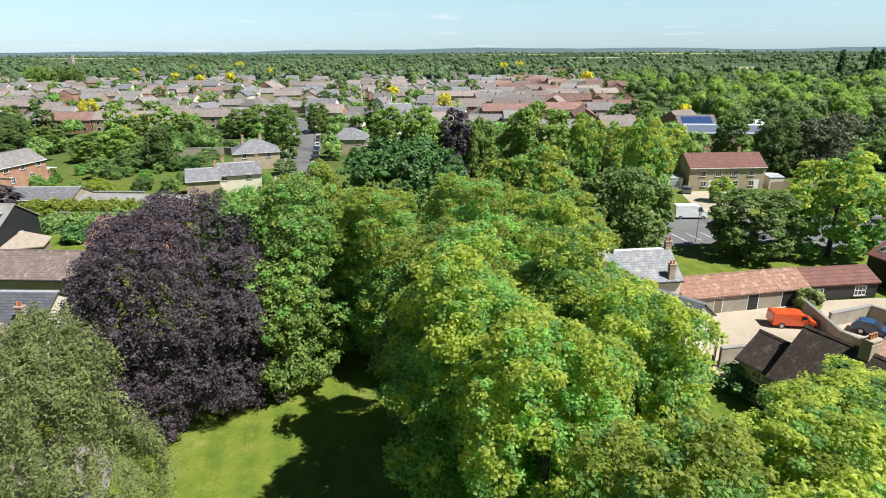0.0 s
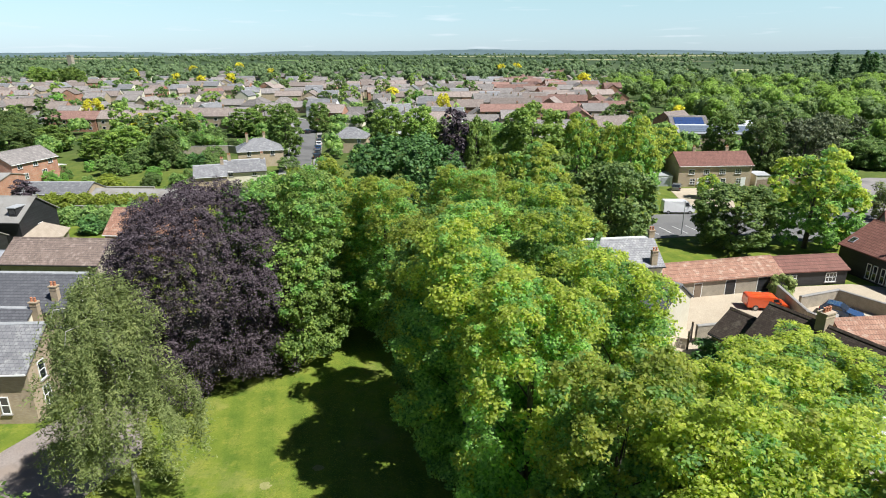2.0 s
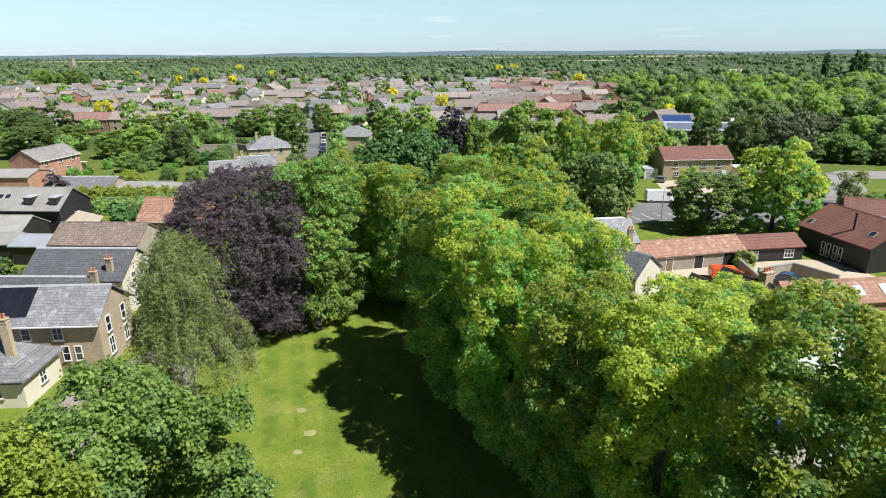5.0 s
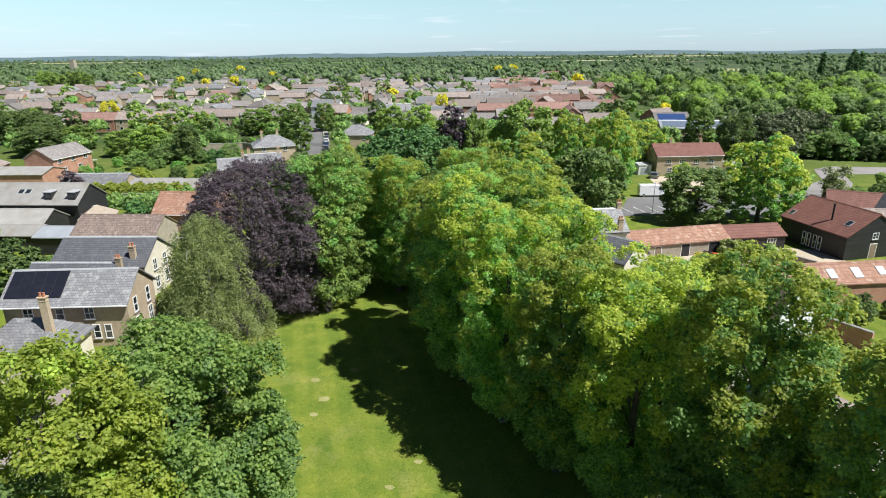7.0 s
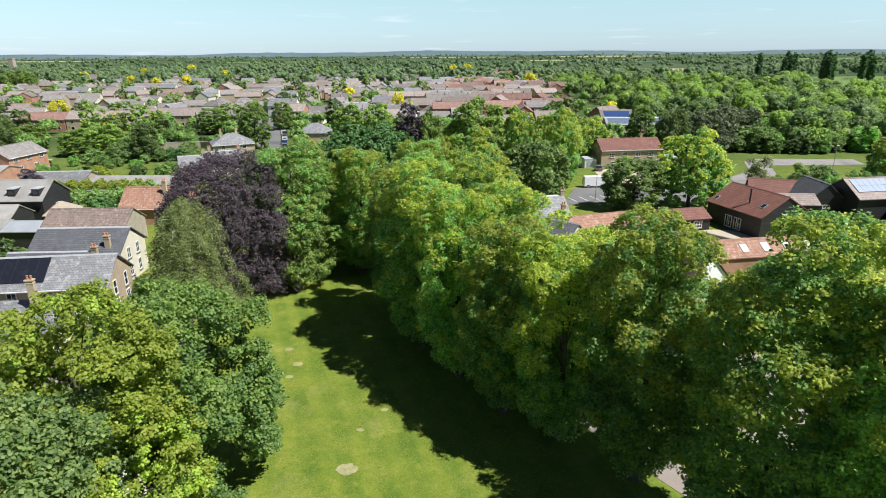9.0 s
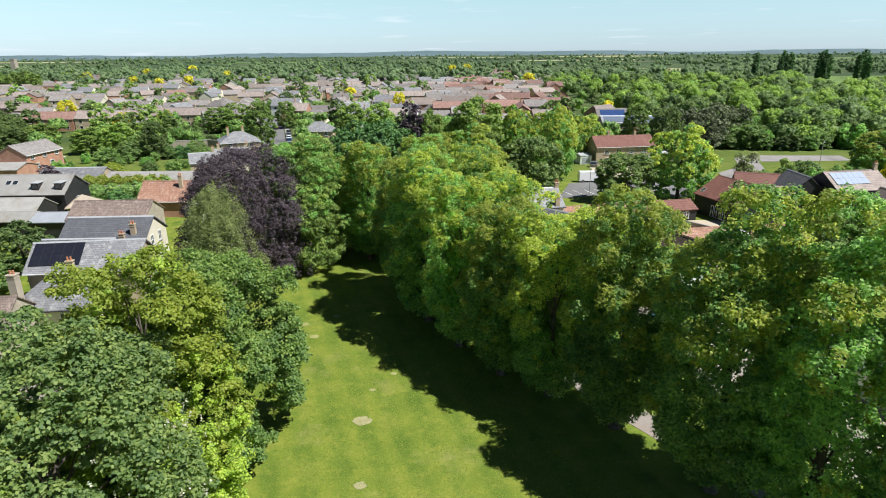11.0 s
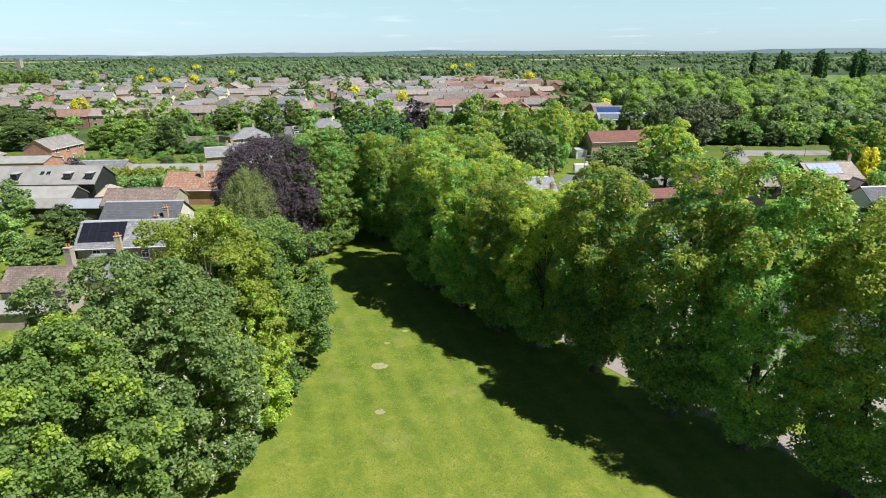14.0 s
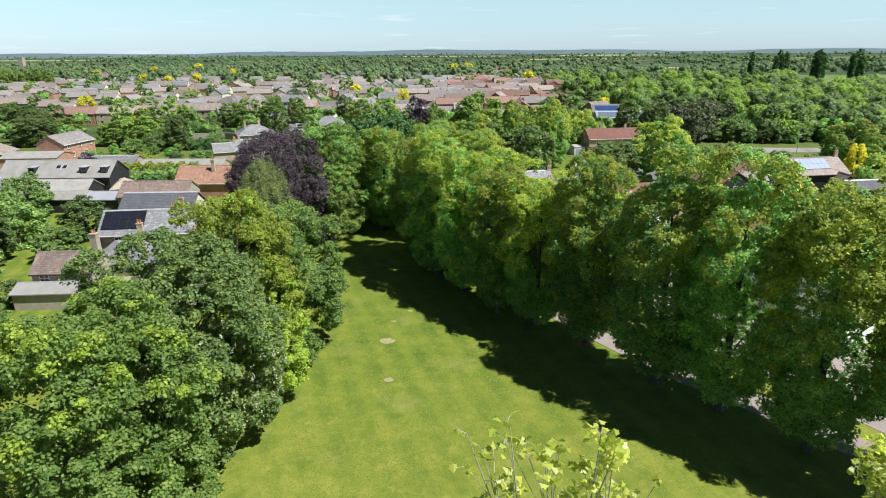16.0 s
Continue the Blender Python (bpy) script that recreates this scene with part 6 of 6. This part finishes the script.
def far_town(spots):
    """The houses past those that can be told apart, walls and pitched roofs, in one mesh."""
    r = random.Random(21)
    walls, roofs = ["brick", "render", "redbrick"], ["greytile", "pinktile", "slate", "towntile"]
    V, F, K = [], [], []
    for x, y, rz in spots:
        L, W, e = r.uniform(9, 15) / 2, r.uniform(7.5, 9) / 2, r.choice([2.7, 4.7, 4.8])
        top, m, b = e + r.uniform(2.2, 2.8), pose(x, y, land(y), 0, 0, rz), len(V)
        pts = [(-L, -W, -0.2), (L, -W, -0.2), (L, W, -0.2), (-L, W, -0.2), (-L, -W, e), (L, -W, e), (L, W, e), (-L, W, e), (-L, 0, top), (L, 0, top),
               (-L - 0.2, -W - 0.3, e - 0.1), (L + 0.2, -W - 0.3, e - 0.1), (L + 0.2, W + 0.3, e - 0.1), (-L - 0.2, W + 0.3, e - 0.1), (-L - 0.2, 0, top + 0.15), (L + 0.2, 0, top + 0.15)]
        V += [tuple(m @ Vector(p)) for p in pts]
        a, c = r.randrange(3), 3 + (r.choice([0, 0, 1, 2]) if x < 0 else r.choice([1, 3, 3, 0]))
        for f, k in (((0, 1, 5, 4), a), ((1, 2, 6, 9, 5), a), ((2, 3, 7, 6), a), ((3, 0, 4, 8, 7), a), ((10, 11, 15, 14), c), ((12, 13, 14, 15), c)):
            F.append(tuple(b + i for i in f))
            K.append(k)
    me = bpy.data.meshes.new("far_town")
    me.from_pydata(V, [], F)
    for nm in walls + roofs:
        me.materials.append(M[nm])
    me.polygons.foreach_set("material_index", K)
    me.update()
    tagged(new("far_town", me), "rows of small tiled houses at the far side of town", "houses", kind="stuff")


far_town(rest)

# ---- trees in the town and far woods ----
fars = [
    tree("town_tree", 10, 0.6, 4.5, 71, "mixed", "green tree among the town gardens", 14, 1.0, 1100, 18, 0.8, 0.25, 4, group="town trees"),
    tree("town_tree", 12, 0.6, 5.0, 72, "oak", "large green tree among the town houses", 14, 1.1, 1100, 18, 0.85, 0.3, 4, group="town trees"),
    tree("town_tree", 8, 0.5, 3.6, 73, "lime", "light green tree in a town garden", 12, 0.9, 900, 18, 0.7, 0.22, 4, group="town trees"),
    tree("town_tree", 9, 0.5, 4.2, 74, "chestnut", "dark green tree in a town garden", 12, 0.95, 900, 18, 0.75, 0.22, 4, group="town trees"),
]
for i, (x, y) in enumerate([(-160, 244), (-134, 246), (-108, 250), (-100, 228)]):
    fars[i].matrix_basis = pose(x, y, land(y))
nt = 0
for i in range(2000):
    y = 215 + 620 * rt.random() ** 1.0
    x = rt.uniform(-0.9 * y, 0.42 * y)
    if abs(x - road_x(y)) < 7 or any((x - a) ** 2 + (y - b) ** 2 < 6.0 ** 2 for a, b in taken):
        continue
    s = rt.uniform(0.65, 1.25)
    if rt.random() < 0.012:
        again(mids["yellow"], x, y, rt.uniform(0, 360), s * 0.9)
    else:
        again(rt.choice(fars), x, y, rt.uniform(0, 360), s, s * rt.uniform(0.7, 1.05))
    nt += 1
    if nt > 270:
        break


def ball(level):
    bm = bmesh.new()
    bmesh.ops.create_icosphere(bm, subdivisions=level, radius=1.0)
    v = np.array([x.co[:] for x in bm.verts])
    f = np.array([[x.index for x in t.verts] for t in bm.faces])
    bm.free()
    return v, f


def woods(name, label, spots, mat, seed, lobes, leaf, per):
    """A far wood in one mesh: each crown is a cluster of small domes, thickly covered with leaves that stand out from them."""
    rng = np.random.default_rng(seed)
    bv, bf = ball(1)
    V, F, at = [], [], 0
    for x, y, h, r in spots:
        d = unit(rng, lobes)
        d[:, 2] = np.abs(d[:, 2]) * 1.2 - 0.4
        c = d * np.array([r * 0.68, r * 0.68, h * 0.36]) * rng.uniform(0.75, 1.15, (lobes, 1)) + np.array([x, y, land(y) + h * 0.54])
        lr = r * rng.uniform(0.32, 0.54, lobes)
        p = c[:, None] + bv[None] * lr[:, None, None] * (0.86 + rng.normal(0, 0.1, (lobes, len(bv), 1)))
        V.append(p.reshape(-1, 3))
        F.append((bf[None] + (np.arange(lobes) * len(bv))[:, None, None] + at).reshape(-1, 3))
        at += lobes * len(bv)
        k = rng.integers(lobes, size=per)
        u = unit(rng, per) + np.array([0, 0, 0.35])
        u /= np.linalg.norm(u, axis=1, keepdims=True)
        q = c[k] + u * lr[k, None] * rng.uniform(0.88, 1.22, (per, 1))
        n = u + np.array([0, 0, 0.4]) + rng.normal(0, 0.4, (per, 3))
        e1 = np.cross(n, rng.normal(size=(per, 3)))
        e1 /= np.maximum(np.linalg.norm(e1, axis=1, keepdims=True), 1e-6)
        e2 = np.cross(n / np.linalg.norm(n, axis=1, keepdims=True), e1)
        z = leaf * rng.uniform(0.6, 1.3, (per, 1))
        V.append(np.stack([q - e1 * z * 0.6 - e2 * z * 0.35, q + e1 * z * 0.6 - e2 * z * 0.35, q + e2 * z * 0.75], 1).reshape(-1, 3))
        F.append(np.arange(per * 3).reshape(-1, 3) + at)
        at += per * 3
    V, F = np.concatenate(V), np.concatenate(F)
    me = bpy.data.meshes.new(name)
    me.vertices.add(len(V))
    me.vertices.foreach_set("co", V.reshape(-1).astype(np.float32))
    me.loops.add(len(F) * 3)
    me.loops.foreach_set("vertex_index", F.reshape(-1).astype(np.int32))
    me.polygons.add(len(F))
    me.polygons.foreach_set("loop_start", np.arange(0, len(F) * 3, 3, dtype=np.int32))
    me.polygons.foreach_set("loop_total", np.full(len(F), 3, dtype=np.int32))
    me.update(calc_edges=True)
    me.materials.append(M[mat])
    tagged(new(name, me), label, "woodland", kind="stuff")


def town_gap(r):
    y = 200 + 600 * r.random() ** 1.35
    x = r.uniform(-0.9 * y, 0.42 * y)
    if abs(x - road_x(y)) < 7 or any((x - a) ** 2 + (y - b) ** 2 < 6.0 ** 2 for a, b in taken):
        return None
    return (x, y)


def scatter(n, rule, seed, hlo, hhi):
    r = random.Random(seed)
    out = []
    while len(out) < n:
        p = rule(r)
        if p:
            h = r.uniform(hlo, hhi)
            out.append((*p, h, h * r.uniform(0.38, 0.55)))
    return out


def open_fields(x, y):
    """Open farmland to the north-east, with no trees on it."""
    return 780 < y < 1040 and 0.26 < x / y < 0.44 or 430 < y < 705 and x / y > 0.56


def right_wood(r):
    y = 200 + 400 * r.random() ** 1.2
    lo = 80 + max(0, y - 300) * 0.02 if y > 268 else 96 + (y - 178) * 0.42
    x = r.uniform(lo, 0.95 * y + 60)
    return None if open_fields(x, y) else (x, y)


slab("far_field", [(268, 800), (350, 790), (400, 1010), (286, 1030)], 0.3, M["stubble"], "pale ripening field beyond the woods", "field", 0.4)
slab("green_field", [(285, 455), (420, 440), (570, 690), (387, 700)], 0.3, M["crop"], "flat green crop field among the woods", "field", 0.4)


BELTS = [640, 720, 790, 880, 1000, 1130, 1290, 1500, 1780, 2150, 2650, 3200]


def far_belt(r):
    """Hedgerow trees and narrow woods that run across the flat land, with fields between them."""
    y0 = r.choice(BELTS)
    x = r.uniform(-1.0, 1.0) * y0
    y = y0 * (1 + 0.05 * math.sin(x * 0.004 + y0)) + r.gauss(0, 16)
    if math.sin(x * 9.0 / y0 + y0 * 0.7) > 0.75 and y0 > 800:
        return None
    return None if open_fields(x, y) else (x, y)


def near_belt(r):
    y = 520 + 480 * r.random() ** 1.3
    x = r.uniform(-1.0 * y, 0.9 * y)
    if -0.45 * y < x < 0.2 * y and r.random() < 0.6:
        return None
    return None if open_fields(x, y) else (x, y)


for k, (x0, x1, y0, y1, mat) in enumerate([(-1500, -1150, 1560, 1700, "stubble"), (-700, -330, 1820, 2000, "crop"), (240, 560, 1830, 2000, "stubble"), (-1900, -1400, 2250, 2500, "stubble"),
                                           (520, 1000, 2740, 3100, "stubble"), (900, 1500, 1830, 2000, "crop"), (-200, 300, 2760, 3000, "stubble")]):
    slab("distant_field", [(x0, y0), (x1, y0 + 25), (x1 + 40, y1), (x0 - 50, y1 - 20)], 0.3, M[mat], "flat open field far beyond the town", "field", 0.4)
# woods past the town wear leaf colours with distance haze mixed in
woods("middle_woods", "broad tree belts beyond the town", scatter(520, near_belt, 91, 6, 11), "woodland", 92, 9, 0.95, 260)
woods("garden_trees", "green trees and bushes filling the town gardens", scatter(480, town_gap, 89, 3.5, 8.0), "sycamore", 90, 8, 0.55, 320)
woods("near_woods", "mixed broadleaf wood beside the town", scatter(330, right_wood, 81, 7, 12.5), "mixed", 82, 14, 0.7, 900)
woods("willow_woods", "light green willows in the wood", scatter(260, right_wood, 83, 7, 12.5), "willow", 84, 14, 0.7, 900)
woods("far_woods", "belts of woodland towards the horizon, muted as by haze", scatter(2100, far_belt, 85, 9, 15), "woodland", 86, 6, 1.6, 60)
woods("far_lime_woods", "belts of lower woodland towards the horizon, muted as by haze", scatter(900, far_belt, 87, 6, 11), "woodland", 88, 6, 1.6, 60)
for i in range(12):
    again(mids["poplar"], 322 + i * 9.5 + (i % 3) * 4, 612 + (i % 4) * 16, i * 50, 1.0 + 0.12 * (i % 3), 0.86 + 0.07 * (i % 4))
church = thing("church_tower", pose(-690, 990, 0), "square stone church tower above the far trees", "church")
part("tower", box(-3.6, 3.6, -3.6, 3.6, -3, 21.5), M["stone"], church)
part("parapet", box(-3.8, 3.8, -3.8, 3.8, 21.5, 23.2), M["stone"], church)
